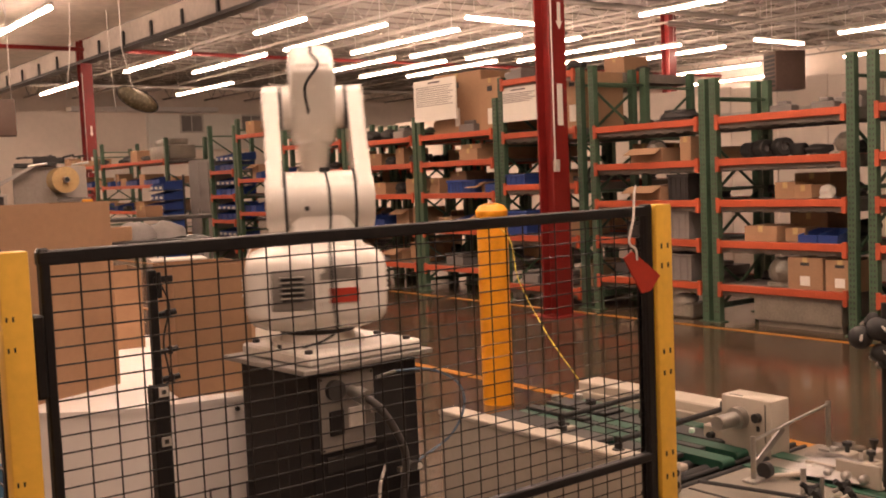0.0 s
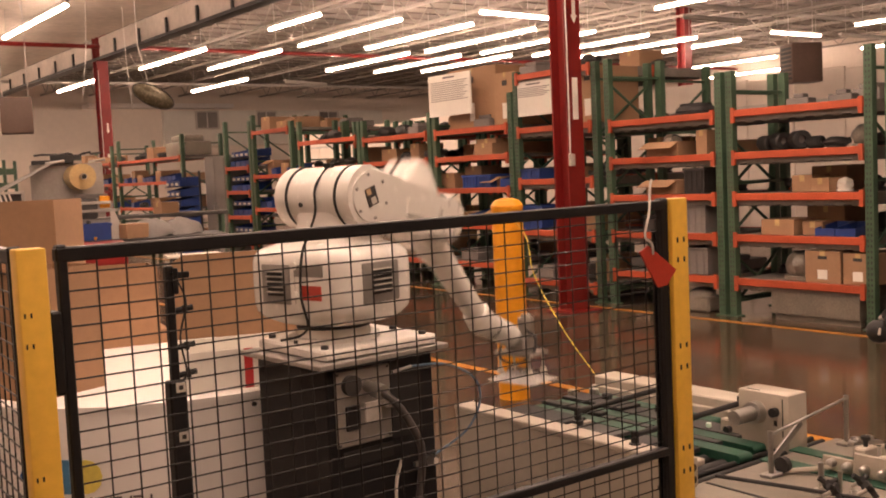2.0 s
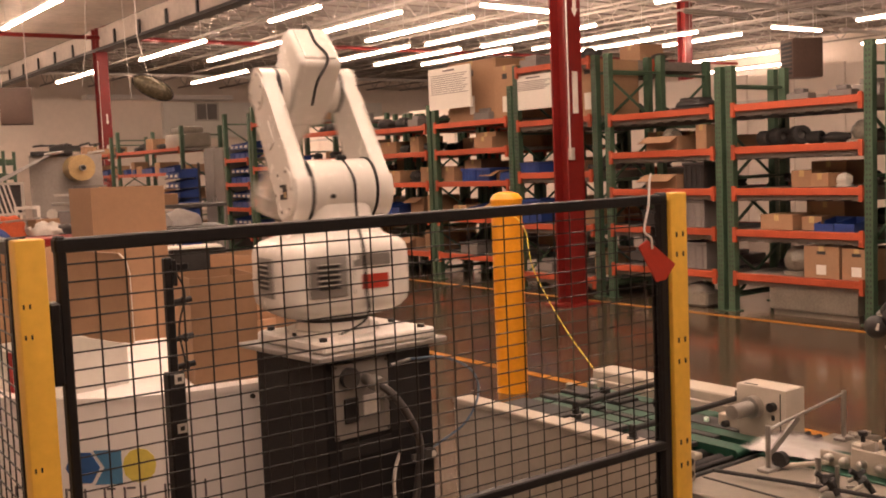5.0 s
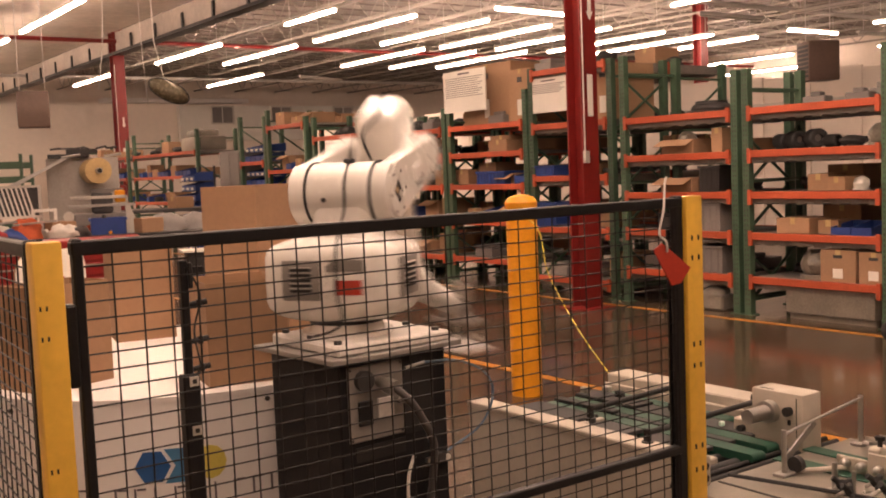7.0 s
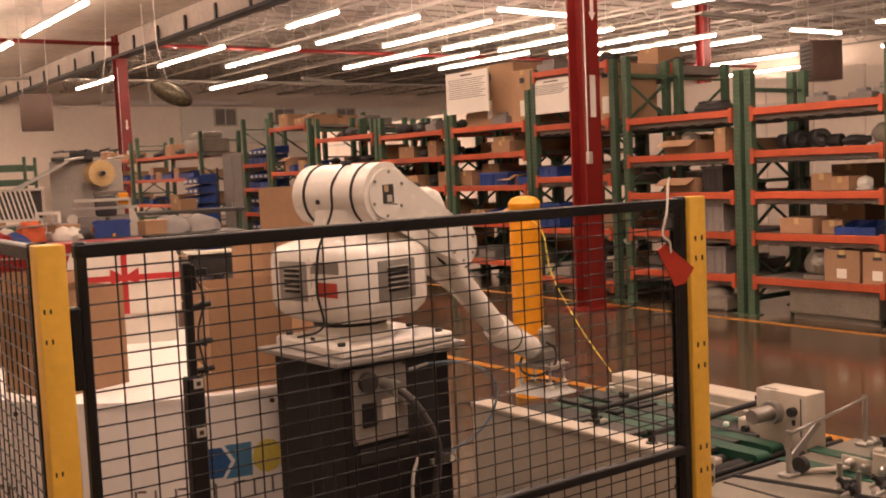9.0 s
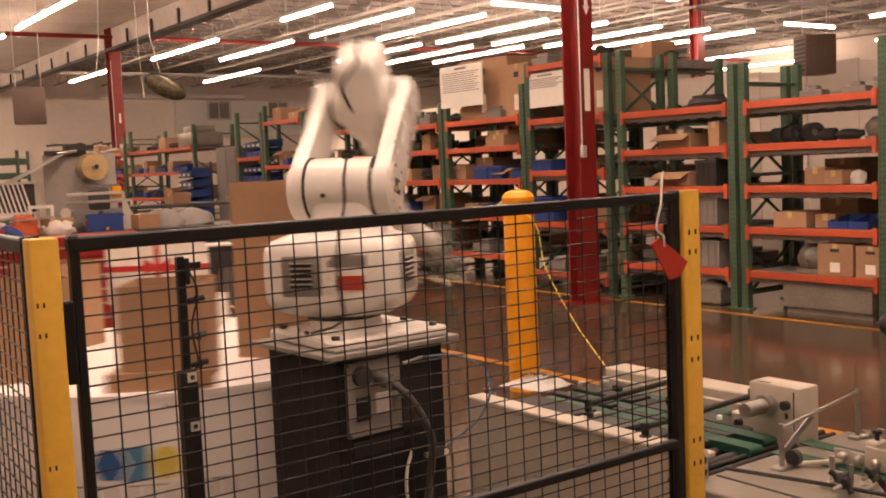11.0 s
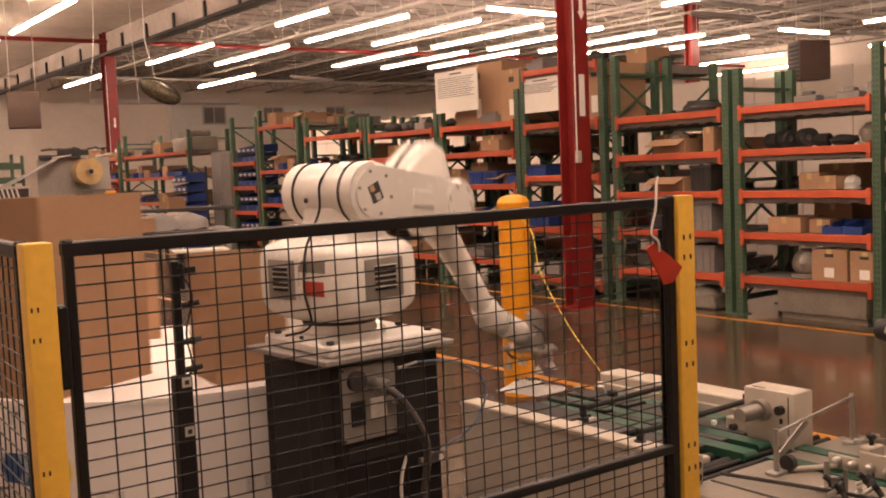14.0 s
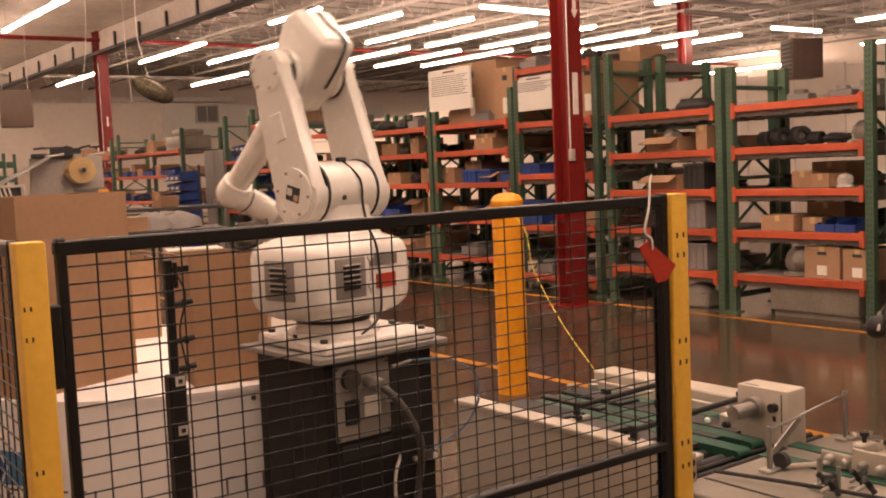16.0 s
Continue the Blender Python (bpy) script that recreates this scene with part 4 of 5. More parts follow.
for y, z, x0 in ((2.6, 0.035, 2.47), (2.25, 0.03, VX + 0.05)):
    part("guide_rod", pipe(B(), ((x0, y, VZ + z), (2.98, y + 0.03, VZ + z)), 0.01, 10), M_SEAM, conv, "dark guide rod")
    part("rod_clamp", box(B(), x0 - 0.008, x0 + 0.01, y - 0.01, y + 0.012, VZ - 0.03, VZ + z + 0.014, 0.003, 1), M_SEAM, conv, "black rod clamp")
    part("clamp_foot", cyl(B(), (x0, y, VZ - 0.03), (x0, y, VZ + 0.004), 0.02, 14), M_DARK, conv, "dark round foot")
    part("rod_end", box(B(), 2.96, 2.99, y + 0.012, y + 0.046, VZ + z - 0.02, VZ + z + 0.024, 0.004, 1), M_SEAM, conv, "black end block")
for k, (x, y) in enumerate(((2.76, 2.93), (2.8, 2.78), (2.83, 2.88), (2.79, 2.5), (2.74, 2.42))):
    part("clip", box(B(), x - 0.014, x + 0.014, y - 0.018, y + 0.018, VZ - 0.012, VZ + 0.018, 0.004, 1), (M_CHROME, M_SEAM)[k % 2], conv, "small metal clip")
part("glow_sensor", box(B(), 2.69, 2.706, 2.2, 2.216, VZ + 0.004, VZ + 0.02, 0.003, 1), M_LED, conv, "small sensor with a lit green lamp")
part("far_lip", box(B(), 2.93, 2.948, 2.16, 3.0, VZ - 0.03, VZ + 0.0, 0.003, 1), M_CONV, conv, "cream inner lip")
for x, y in ((VX + 0.06, 1.95), (2.98, 1.4), (VX + 0.06, 3.05), (2.98, 2.95)):
    part("leg", box(B(), x - 0.025, x + 0.025, y - 0.025, y + 0.025, 0.131, 0.55), M_CONV, conv)

# infeed table in front of it
feed = thing("infeed_table", pose(0, 0, 0), "cream infeed table with green belt and bright guides", "conveyor")
part("deck", box(B(), 2.18, 2.98, 0.3, 1.915, 0.64, 0.668, 0.004, 1), M_FEED, feed, "worn grey deck plate")
part("front_skirt", box(B(), 2.18, 2.19, 0.3, 1.915, 0.2, 0.64, 0.003, 1), M_CONV, feed, "cream skirt")
part("slot", box(B(), 2.3, 2.309, 0.35, 1.9, 0.666, 0.6705), M_SEAM, feed, "dark slot")
for x in (2.59, 2.74):
    part("belt", box(B(), x, x + 0.06, 0.35, 1.93, 0.668, 0.673, 0.002, 1), M_BELT, feed, "green belt")
part("end_roller", cyl(B(), (2.2, 1.945, 0.655), (2.95, 1.945, 0.655), 0.01, 16), M_SEAM, feed, "dark end roller")
part("end_roller", cyl(B(), (2.2, 1.985, 0.658), (2.95, 1.985, 0.658), 0.008, 16), M_SEAM, feed, "dark end roller")
part("bearing_plate", box(B(), 2.2, 2.262, 1.893, 1.905, 0.668, 0.755, 0.004, 2), M_CONV, feed, "cream bearing plate")
for z in (0.695, 0.73):
    part("bearing", cyl(B(), (2.235, 1.885, z), (2.235, 1.894, z), 0.011, 12), M_SEAM, feed, "dark bearing")
for x, y, h in ((2.486, 1.81, 0.135), (2.93, 1.845, 0.16), (2.455, 1.625, 0.085)):
    part("guide_post", cyl(B(), (x, y, 0.668), (x, y, 0.668 + h), 0.008, 12), M_CHROME, feed, "bright guide post")
    part("foot", box(B(), x - 0.03, x + 0.03, y - 0.02, y + 0.02, 0.668, 0.678, 0.002, 1), M_CHROME, feed, "bright foot")
part("guide_rail", pipe(B(), ((2.48, 1.81, 0.79), (2.94, 1.845, 0.82)), 0.005, 10), M_CHROME, feed, "bright guide rail")
part("guide_blade", extrude(B(), ((0, 0), (0.17, 0.085), (0.185, 0.07), (0.03, -0.01)), 0.006, pose(2.5, 1.83, 0.71, 90, 0, 4)), M_PANEL, feed, "slanted grey guide blade")
part("pressure_wheel", cyl(B(), (2.52, 1.8, 0.695), (2.54, 1.8, 0.695), 0.024, 20), M_DARK, feed, "dark pressure wheel")
for k, (x, y) in enumerate(((2.8, 1.7), (2.88, 1.66), (2.94, 1.62), (2.76, 1.6))):
    part("clamp_block", box(B(), x - 0.035, x + 0.035, y - 0.02, y + 0.02, 0.676, 0.715, 0.005, 1), M_CONV, feed, "cream clamp block")
    part("clamp_screw", cyl(cyl(B(), (x, y, 0.715), (x, y, 0.735), 0.007, 10), (x, y, 0.735), (x, y, 0.747), 0.014, 12), M_SEAM, feed, "black clamp screw")
bm = box(B(), 2.636, 2.643, 1.5, 1.64, 0.673, 0.742, 0.003, 1)
box(bm, 2.636, 2.643, 1.64, 1.74, 0.673, 0.718, 0.003, 1)
box(bm, 2.643, 2.69, 1.5, 1.74, 0.673, 0.681, 0.003, 1)
part("clamp_plate", bm, M_CONV, feed, "cream bent clamp plate")
for y, z in ((1.705, 0.7), (1.655, 0.698), (1.6, 0.7), (1.545, 0.7)):
    part("dome_nut", ball(cyl(B(), (2.636, y, z), (2.622, y, z), 0.013, 16), (2.62, y, z), 0.013, 14, 8, (0.8, 1, 1)), M_CHROME, feed, "bright domed nut")
part("paddle", pipe(B(), curve_pts(((2.62, 1.7, 0.69), (2.585, 1.735, 0.684), (2.56, 1.765, 0.68), (2.535, 1.79, 0.677)), 5), 0.008, 8), M_CONV, feed, "cream curved paddle")
for k, (x, y) in enumerate(((2.435, 1.595), (2.52, 1.55), (2.4, 1.555), (2.475, 1.5))):
    knob = part("star_knob", cyl(B(), (0, 0, 0), (0, 0, 0.016), 0.014, 12, 0.012), M_SEAM, feed, "black star knob", pose(x, y, 0.7, 55, 10, 20 * k - 30))
    for j in range(3):
        a = j * 2 * math.pi / 3 + 0.5
        part("lobe", pipe(B(), ((0.006 * math.cos(a), 0.006 * math.sin(a), 0.008), (0.022 * math.cos(a), 0.022 * math.sin(a), 0.008), (0.03 * math.cos(a), 0.03 * math.sin(a), 0.008)), 0.008, 8), M_SEAM, knob)
    part("stud", cyl(B(), (0, 0, -0.03), (0, 0, 0.0), 0.006, 8), M_CHROME, knob, "bright stud")
    part("knob_foot", box(B(), -0.016, 0.016, -0.05, -0.012, -0.036, -0.026, 0.003, 1), M_CHROME, knob, "bright foot")
for x, y in ((2.24, 0.45), (2.92, 0.45), (2.24, 1.7), (2.92, 1.7)):
    part("leg", box(B(), x - 0.025, x + 0.025, y - 0.025, y + 0.025, 0.131, 0.64), M_CONV, feed)

for x, y, t in ((2.84, 1.76, 20), (2.88, 1.74, -10)):
    lever = part("clamp_lever", box(B(), -0.06, 0.06, -0.012, 0.012, 0, 0.014, 0.006, 2), M_CHROME, feed, "bright clamp lever", pose(x, y, 0.7, 0, 12, t))
    part("nut", cyl(B(), (0, 0, 0.014), (0, 0, 0.026), 0.014, 6), M_CHROME, lever)
part("threaded_stud", cyl(B(), (2.46, 1.57, 0.668), (2.46, 1.57, 0.74), 0.006, 10), M_CHROME, feed, "bright upright stud")
part("slide_bar", pipe(B(), ((2.335, 1.89, 0.685), (2.42, 1.58, 0.685), (2.5, 1.2, 0.685)), 0.006, 8), M_SEAM, feed, "thin dark slide bar")

# drive housing on the far side
drive = thing("drive_housing", pose(2.735, 2.037, 0.765), "cream drive housing with a steel shaft", "drive housing")
part("case", box(B(), 0.01, 0.11, -0.108, 0.085, -0.13, 0.078, 0.006, 2), M_CONV, drive)
part("shaft", cyl(B(), (-0.11, 0.01, 0.01), (0.012, 0.01, 0.01), 0.024, 20), M_CHROME, drive, "thick steel shaft")
part("collar", cyl(B(), (-0.02, 0.01, 0.01), (0.012, 0.01, 0.01), 0.036, 20), M_CHROME, drive, "steel collar")
part("knob", cyl(B(), (-0.01, -0.06, 0.02), (0.012, -0.06, 0.02), 0.015, 16), M_SEAM, drive, "black round knob")
part("switch", box(B(), 0.006, 0.011, -0.065, -0.055, -0.025, -0.008), M_SEAM, drive, "black switch")
part("lid_line", box(B(), 0.008, 0.011, -0.088, -0.085, -0.06, 0.065), M_SEAM, drive, "dark lid gap")
part("slot", box(B(), 0.022, 0.028, 0.01, 0.06, 0.076, 0.0795), M_SEAM, drive, "dark slot in the lid")

part("foot_bracket", box(B(), 0.02, 0.1, 0.085, 0.17, -0.13, -0.04, 0.005, 1), M_CONV, drive)
part("bracket_knob", cyl(B(), (0.0, 0.13, -0.07), (0.02, 0.13, -0.07), 0.012, 12), M_SEAM, drive, "black knob")

# adjusting hand wheels on a stand beside the infeed
stand = thing("adjuster_stand", pose(2.62, 1.535, 0), "black hand wheels on a dark stand", "adjuster")
part("post", cyl(B(), (0.05, -0.035, 0.131), (0.05, -0.035, 1.2), 0.012, 12), M_SEAM, stand)
for dx, dy, z, r in ((0, 0.012, 1.105, 0.033), (0.02, -0.03, 1.13, 0.034), (0.02, -0.035, 1.065, 0.026), (0.03, -0.055, 1.045, 0.024), (0.03, -0.01, 1.155, 0.02)):
    bm = ball(B(), (0, 0, 0), r, 20, 12, (0.8, 1, 1))
    cyl(bm, (0, 0, 0), (0.03, 0, 0), r * 0.92, 20, r * 0.7)
    w = part("hand_wheel", bm, M_SEAM, stand, "black domed hand knob", pose(dx, dy, z, 30 * dy * 40, 24, 40 + 700 * dx))
    part("slot", box(B(), -r * 0.82, -r * 0.7, -r * 0.12, r * 0.12, -r * 0.55, r * 0.1, 0.002, 1), M_PALE, w, "pale slot")
    part("axle", cyl(B(), (0.02, 0, 0), (0.06, 0, 0), 0.009, 10), M_CHROME, w, "bright axle")


# the whole line stands a little further off and larger
LINE = Matrix.Translation((0, 0, EYE_Z)) @ Matrix.Scale(1.089, 4) @ Matrix.Translation((0, 0, -EYE_Z))
for ob in (conv, feed, drive, stand):
    ob.matrix_basis = LINE @ ob.matrix_basis


# ---- bags of goods ----
def bag(seed):
    rnd = random.Random(seed)
    bm = B()
    nx, ny = 11, 9
    top = [[None] * ny for _ in range(nx)]
    bot = [[None] * ny for _ in range(nx)]
    for i in range(nx):
        for j in range(ny):
            u, v = i / (nx - 1) * 2 - 1, j / (ny - 1) * 2 - 1
            puff = max(0.0, 1 - u * u) ** 0.6 * max(0.0, 1 - v * v) ** 0.6
            q = noise.noise(Vector((u * 2.4 + seed, v * 2.4, seed * 3.1)))
            x, y = 0.13 * u + 0.006 * rnd.uniform(-1, 1), 0.1 * v + 0.006 * rnd.uniform(-1, 1)
            top[i][j] = bm.verts.new((x, y, 0.004 + 0.034 * puff * (1 + 0.7 * q)))
            bot[i][j] = bm.verts.new((x, y, 0.0)) if 0 < i < nx - 1 and 0 < j < ny - 1 else top[i][j]
    for i in range(nx - 1):
        for j in range(ny - 1):
            bm.faces.new((top[i][j], top[i + 1][j], top[i + 1][j + 1], top[i][j + 1]))
            f = (bot[i][j], bot[i][j + 1], bot[i + 1][j + 1], bot[i + 1][j])
            if len(set(f)) == 4:
                bm.faces.new(f)
    b = thing("plastic_bag", Matrix(), "white crinkled plastic bag with grey print", "bag", "bags on the conveyor")
    part("pouch", bm, M_BAG, b, smooth=1.2)
    for k in range(5):
        x = -0.07 + 0.034 * k
        pts = [(x, -0.05 + 0.02 * i, 0.047 * max(0.0, 1 - (x / 0.13) ** 2) ** 0.6 * max(0.0, 1 - ((-0.05 + 0.02 * i) / 0.1) ** 2) ** 0.6 + 0.004) for i in range(2 + k % 2, 5 + k % 3)]
        part("print_bar", pipe(B(), pts, 0.006, 5), M_INK, b, "grey printed bar")
    return b


BAGS = [bag(k) for k in range(6)]

# ---- things round the hall ----
def hanging_heater(m, label):
    h = thing("unit_heater", m, label, "unit heater", "hanging unit heaters")
    part("case", box(B(), -0.25, 0.25, -0.2, 0.2, -0.3, 0.3, 0.012, 2), M_BROWN, h)
    for k in range(8):
        part("louvre", box(B(), -0.256, -0.25, -0.17, 0.17, -0.25 + 0.065 * k, -0.21 + 0.065 * k), M_DARK, h, "dark louvre")
    for x in (-0.2, 0.2):
        part("rod", pipe(B(), ((x, 0, 0.3), (x, 0, ROOF_Z - m.translation.z)), 0.008, 6), M_STEEL, h, "thin hanging rod")


M_BROWN = mat("brown_enamel", (0.16, 0.105, 0.085), 0.5, var=0.12, scale=3)
hanging_heater(pose(4.55, 18, 2.86, 0, 0, -14), "brown steel unit heater hung under the roof")
hanging_heater(pose(14.1, 9.55, 3.02, 0, 0, -28), "brown louvred unit heater hung under the roof")

mi = thing("convex_mirror", pose(5.75, 14.95, 2.93, 0, 0, -20), "dark oval convex mirror hung on a cord", "mirror")
M_MIRROR = mat("mirror_face", (0.12, 0.1, 0.06), 0.25, 0.3, var=0.2, scale=3)
bm = ball(B(), (0, 0, 0), 0.31, 28, 14, (1, 0.25, 0.45))
part("dome", bm, M_MIRROR, mi, "", pose(0, 0, 0, 0, 28, 0))
part("rim", pipe(B(), [(0.315 * math.cos(a * math.pi / 18), 0, 0.145 * math.sin(a * math.pi / 18)) for a in range(37)], 0.012, 6), M_DARK, mi, "dark rim", pose(0, 0, 0, 0, 28, 0))
part("cord", pipe(B(), ((-0.04, 0, 0.1), (-0.18, 0, 0.75), (-0.2, 0, 2.85)), 0.009, 6), M_CORD, mi, "white cord")
for x, y, z0, sw in ((3.4, 14.0, 3.9, 0.3), (8.6, 24, 3.4, 0.1), (7.6, 23.5, 3.7, -0.2)):
    solid("hanging_cord", pipe(B(), curve_pts(((x, y, 5.81), (x + sw * 0.3, y, (z0 + 5.8) / 2), (x + sw, y, z0))), 0.009, 6), M_CORD, "white cord hanging from the roof", "cord", group="hanging cords")

# cream panelled partition behind the racks
pw = thing("partition", pose(16, 0, 0), "cream panelled partition wall behind the racks", "partition", kind="structure")
me = mesh("panel", box(B(), 0, 0.05, 0.006, 0.994, 0.0, 3.0, 0.008, 1), M_WALL)
for k in range(34):
    share("panel", me, pw, pose(0, -4 + k, 0.04 * (k % 3)))
part("rail", box(B(), -0.03, 0.0, -4, 30, 2.5, 2.56), M_STEEL, pw)

# far end of the hall
solid("wall_duct", box(B(), 14.4, 21.3, 45.2, 45.98, 5.1, 5.3, 0.02, 1), M_DRUM, "long white duct along the end wall", "duct")
for x in (19.6, 22.7, 26.2):
    w = thing("window", pose(x, 45.6, 4.2), "small office window in the end wall", "window", "end wall windows", "structure")
    part("window_frame", box(box(box(box(B(), -0.08, 1.1, 0, 0.09, -0.08, 0), -0.08, 1.1, 0, 0.09, 0.72, 0.8), -0.08, 0, 0, 0.09, 0, 0.72), 1.02, 1.1, 0, 0.09, 0, 0.72), M_PALE, w, smooth=0)
    for d in (0, 0.53):
        part("pane", box(B(), 0.01 + d, 0.49 + d, 0.04, 0.06, 0, 0.72), M_GREY, w, "grey pane", smooth=0)
solid("office_front", box(B(), 18.0, 30, 45.66, 45.96, 3.35, 5.0), M_PAPER, "white upper office front at the end wall", "office front", "structure")
solid("end_wall_screen", box(B(), 12.0, 32.0, 44.6, 44.8, 0, 2.6), M_WALL, "cream lower screen before the end wall", "screen", "structure")

# ---- rack tops: notice boards, big cartons ----
def board(y0, y1, z0, z1, x, lines):
    b = thing("notice_board", pose(x, 0, 0), "white printed notice board on the rack", "notice board", "notice boards")
    part("sheet", box(B(), 0, 0.02, y0, y1, z0, z1), M_PAPER, b)
    h = z1 - z0
    part("heading", box(B(), -0.002, 0.0, (y0 + y1) / 2 - 0.13, (y0 + y1) / 2 + 0.13, z1 - 0.1 * h, z1 - 0.06 * h), M_INK, b, "dark printed heading bar")
    for k in range(lines):
        z = z1 - (0.17 + 0.05 * k) * h
        part("text_line", box(B(), -0.002, 0.0, y0 + 0.06 + 0.05 * ((k * 7) % 3), y1 - 0.06, z - 0.008, z), M_INK, b, "grey printed line")


board(10.7, 11.64, 2.36, 2.92, 8.44, 10)
board(9.12, 9.85, 2.24, 2.66, 8.46, 6)
for y, w, h, x, z in ((10.95, 1.0, 0.66, 9.0, 2.17), (10.2, 0.42, 0.52, 8.95, 2.17), (8.65, 0.35, 0.5, 8.9, 2.10)):
    carton(0.7, w, h + 0.15, x, y, z, 2, "big brown cardboard carton on top of the rack", tag=True)

# the bays beside the aisle
solid("felt_cover", cyl(cyl(ball(B(), (0, 0, 0.05), 0.2, 20, 10, (1, 1.15, 0.45)), (0, 0, 0), (0, 0, 0.03), 0.3, 28, 0.26), (0, 0, 0.1), (0, 0, 0.13), 0.17, 24), M_DARK, "dark domed cover on the top shelf", "cover", m=pose(8.85, 7.3, 2.08))


def roll_of(x, y, z, r, w, turn, material, name, label):
    """A roll or hose reel lying on its side: an outer shell, an open core and a lip."""
    o = thing(name, pose(x, y, z, 0, 0, turn), label, "roll", "rolls on the racks")
    n = 26
    bm = B()
    prof = ((r, -w / 2 + 0.012), (r - 0.012, -w / 2), (r * 0.42, -w / 2), (r * 0.42, w / 2), (r - 0.012, w / 2), (r, w / 2 - 0.012))
    rings = [[bm.verts.new((v, q * math.cos(2 * math.pi * k / n), r + q * math.sin(2 * math.pi * k / n))) for q, v in prof] for k in range(n)]
    for k in range(n):
        a, b = rings[k], rings[(k + 1) % n]
        for i in range(len(prof)):
            i2 = (i + 1) % len(prof)
            bm.faces.new((a[i], a[i2], b[i2], b[i]))
    part("shell", bm, material, o)
    part("core", cyl(B(), (-w * 0.3, 0, r), (w * 0.3, 0, r), r * 0.4, 16), M_GREY, o, "grey core")


def crate(x, y, z, w, d, h, material, name, label, turn=0):
    """An open tub with thick walls, a lip and ribs down its front."""
    o = thing(name, pose(x, y, z, 0, 0, turn), label, "tub", "tubs on the racks")
    bm = tub_bm(w, d, h, 0.01)
    part("tub", bm, material, o, smooth=0)
    bm = B()
    box(bm, -w / 2 - 0.015, -w / 2 - 0.001, -d / 2 - 0.015, d / 2 + 0.015, h - 0.03, h, 0.004, 1)
    box(bm, -w / 2, w / 2, -d / 2 - 0.015, -d / 2 - 0.001, h - 0.03, h, 0.004, 1)
    box(bm, -w / 2, w / 2, d / 2 + 0.001, d / 2 + 0.015, h - 0.03, h, 0.004, 1)
    part("lip", bm, material, o)
    for k in range(4):
        yy = -d / 2 + d * (k + 0.5) / 4
        part("front_rib", box(B(), -w / 2 - 0.008, -w / 2 - 0.001, yy - 0.008, yy + 0.008, 0.01, h - 0.035), material, o)


# goods of the bay with the file cartons
for y, r, w, a in ((6.27, 0.075, 0.16, 70), (6.12, 0.085, 0.2, 62), (5.9, 0.09, 0.22, 50), (5.72, 0.06, 0.16, 80)):
    roll_of(8.66, y, 1.66, r, w, a, M_SEAM, "rubber_roll", "black rubber roll lying on a rack shelf")
lump(8.7, 5.53, 1.66, 0.085, 1.5, 1.5, 0.6, 5)
heap_at = ((8.72, 5.27, 1.66, 0.1, 1.0, 1.1, 1.0, 41), (8.7, 5.45, 1.25, 0.075, 1.0, 1.0, 0.85, 42), (8.68, 5.92, 0.40, 0.15, 1.0, 1.2, 0.95, 43), (8.66, 7.48, 1.68, 0.11, 1.0, 1.2, 1.0, 44))
for x, y, z, r, sx, sy, sz, sd in heap_at:
    lump(x, y, z, r, sx, sy, sz, sd, M_WRAP if sd != 42 else M_PAPER, "plastic_bag", "cloudy crumpled plastic bag on a rack shelf")
carton(0.36, 0.22, 0.16, 8.78, 5.85, 1.25, 3, "brown carton on the middle shelf")
carton(0.36, 0.2, 0.13, 8.76, 5.62, 1.25, -5, "brown carton on the middle shelf")
carton(0.4, 0.36, 0.15, 8.68, 6.05, 0.84, 2, "long low brown carton on a shelf")
carton(0.36, 0.2, 0.13, 8.74, 5.74, 0.84, 9, "brown carton beside the blue bins")
for y in (5.53, 5.32):
    bluebin(8.66, y, 0.84, 0.36, 0.2, 0.12, card=False)
carton(0.42, 0.36, 0.3, 8.68, 5.56, 0.4, 2, "brown file carton with white labels and hand holes", tag=True)
carton(0.42, 0.3, 0.29, 8.68, 5.19, 0.4, -1, "brown file carton with white labels and hand holes", tag=True)
for y, z in ((5.9, 2.08), (5.45, 2.08)):
    solid("junction_box", box(box(B(), -0.1, 0.1, -0.11, 0.11, 0, 0.07, 0.01, 1), -0.06, 0.06, -0.05, 0.05, 0.07, 0.11, 0.008, 1), M_GREY, "small grey box on the top shelf", "box", group="small boxes on the racks", m=pose(8.7, y, z, 0, 0, 12))
solid("wrapped_crate", box(box(box(B(), 0, 0.5, 0, 0.95, 0.06, 0.36, 0.02, 2), 0.05, 0.12, 0.02, 0.93, 0, 0.06), 0.38, 0.45, 0.02, 0.93, 0, 0.06), M_WRAP, "pale grey film wrapped crate under the rack", "crate", m=pose(8.5, 5.2, 0))
# goods of the bay beside it
carton(0.45, 0.42, 0.15, 8.72, 7.5, 1.66, 4, "open brown carton with a bag in it", flaps=True)
carton(0.3, 0.14, 0.25, 8.68, 6.98, 1.66, 0, "narrow pale brown carton on a shelf")
carton(0.45, 0.46, 0.15, 8.72, 7.5, 1.25, -3, "wide open brown carton on a shelf", flaps=True)
crate(8.72, 7.08, 1.25, 0.4, 0.26, 0.27, M_DARK, "dark_tub", "dark plastic tub on a rack shelf")
crate(8.72, 7.12, 0.84, 0.4, 0.34, 0.29, M_GREY, "grey_tub", "dark grey plastic tub on a rack shelf")
crate(8.72, 7.12, 0.40, 0.4, 0.38, 0.28, M_GREY, "grey_tub", "dark grey plastic tub on a rack shelf")
crate(8.72, 7.6, 0.84, 0.4, 0.4, 0.18, M_DARK, "dark_tub", "dark plastic tub on a rack shelf")
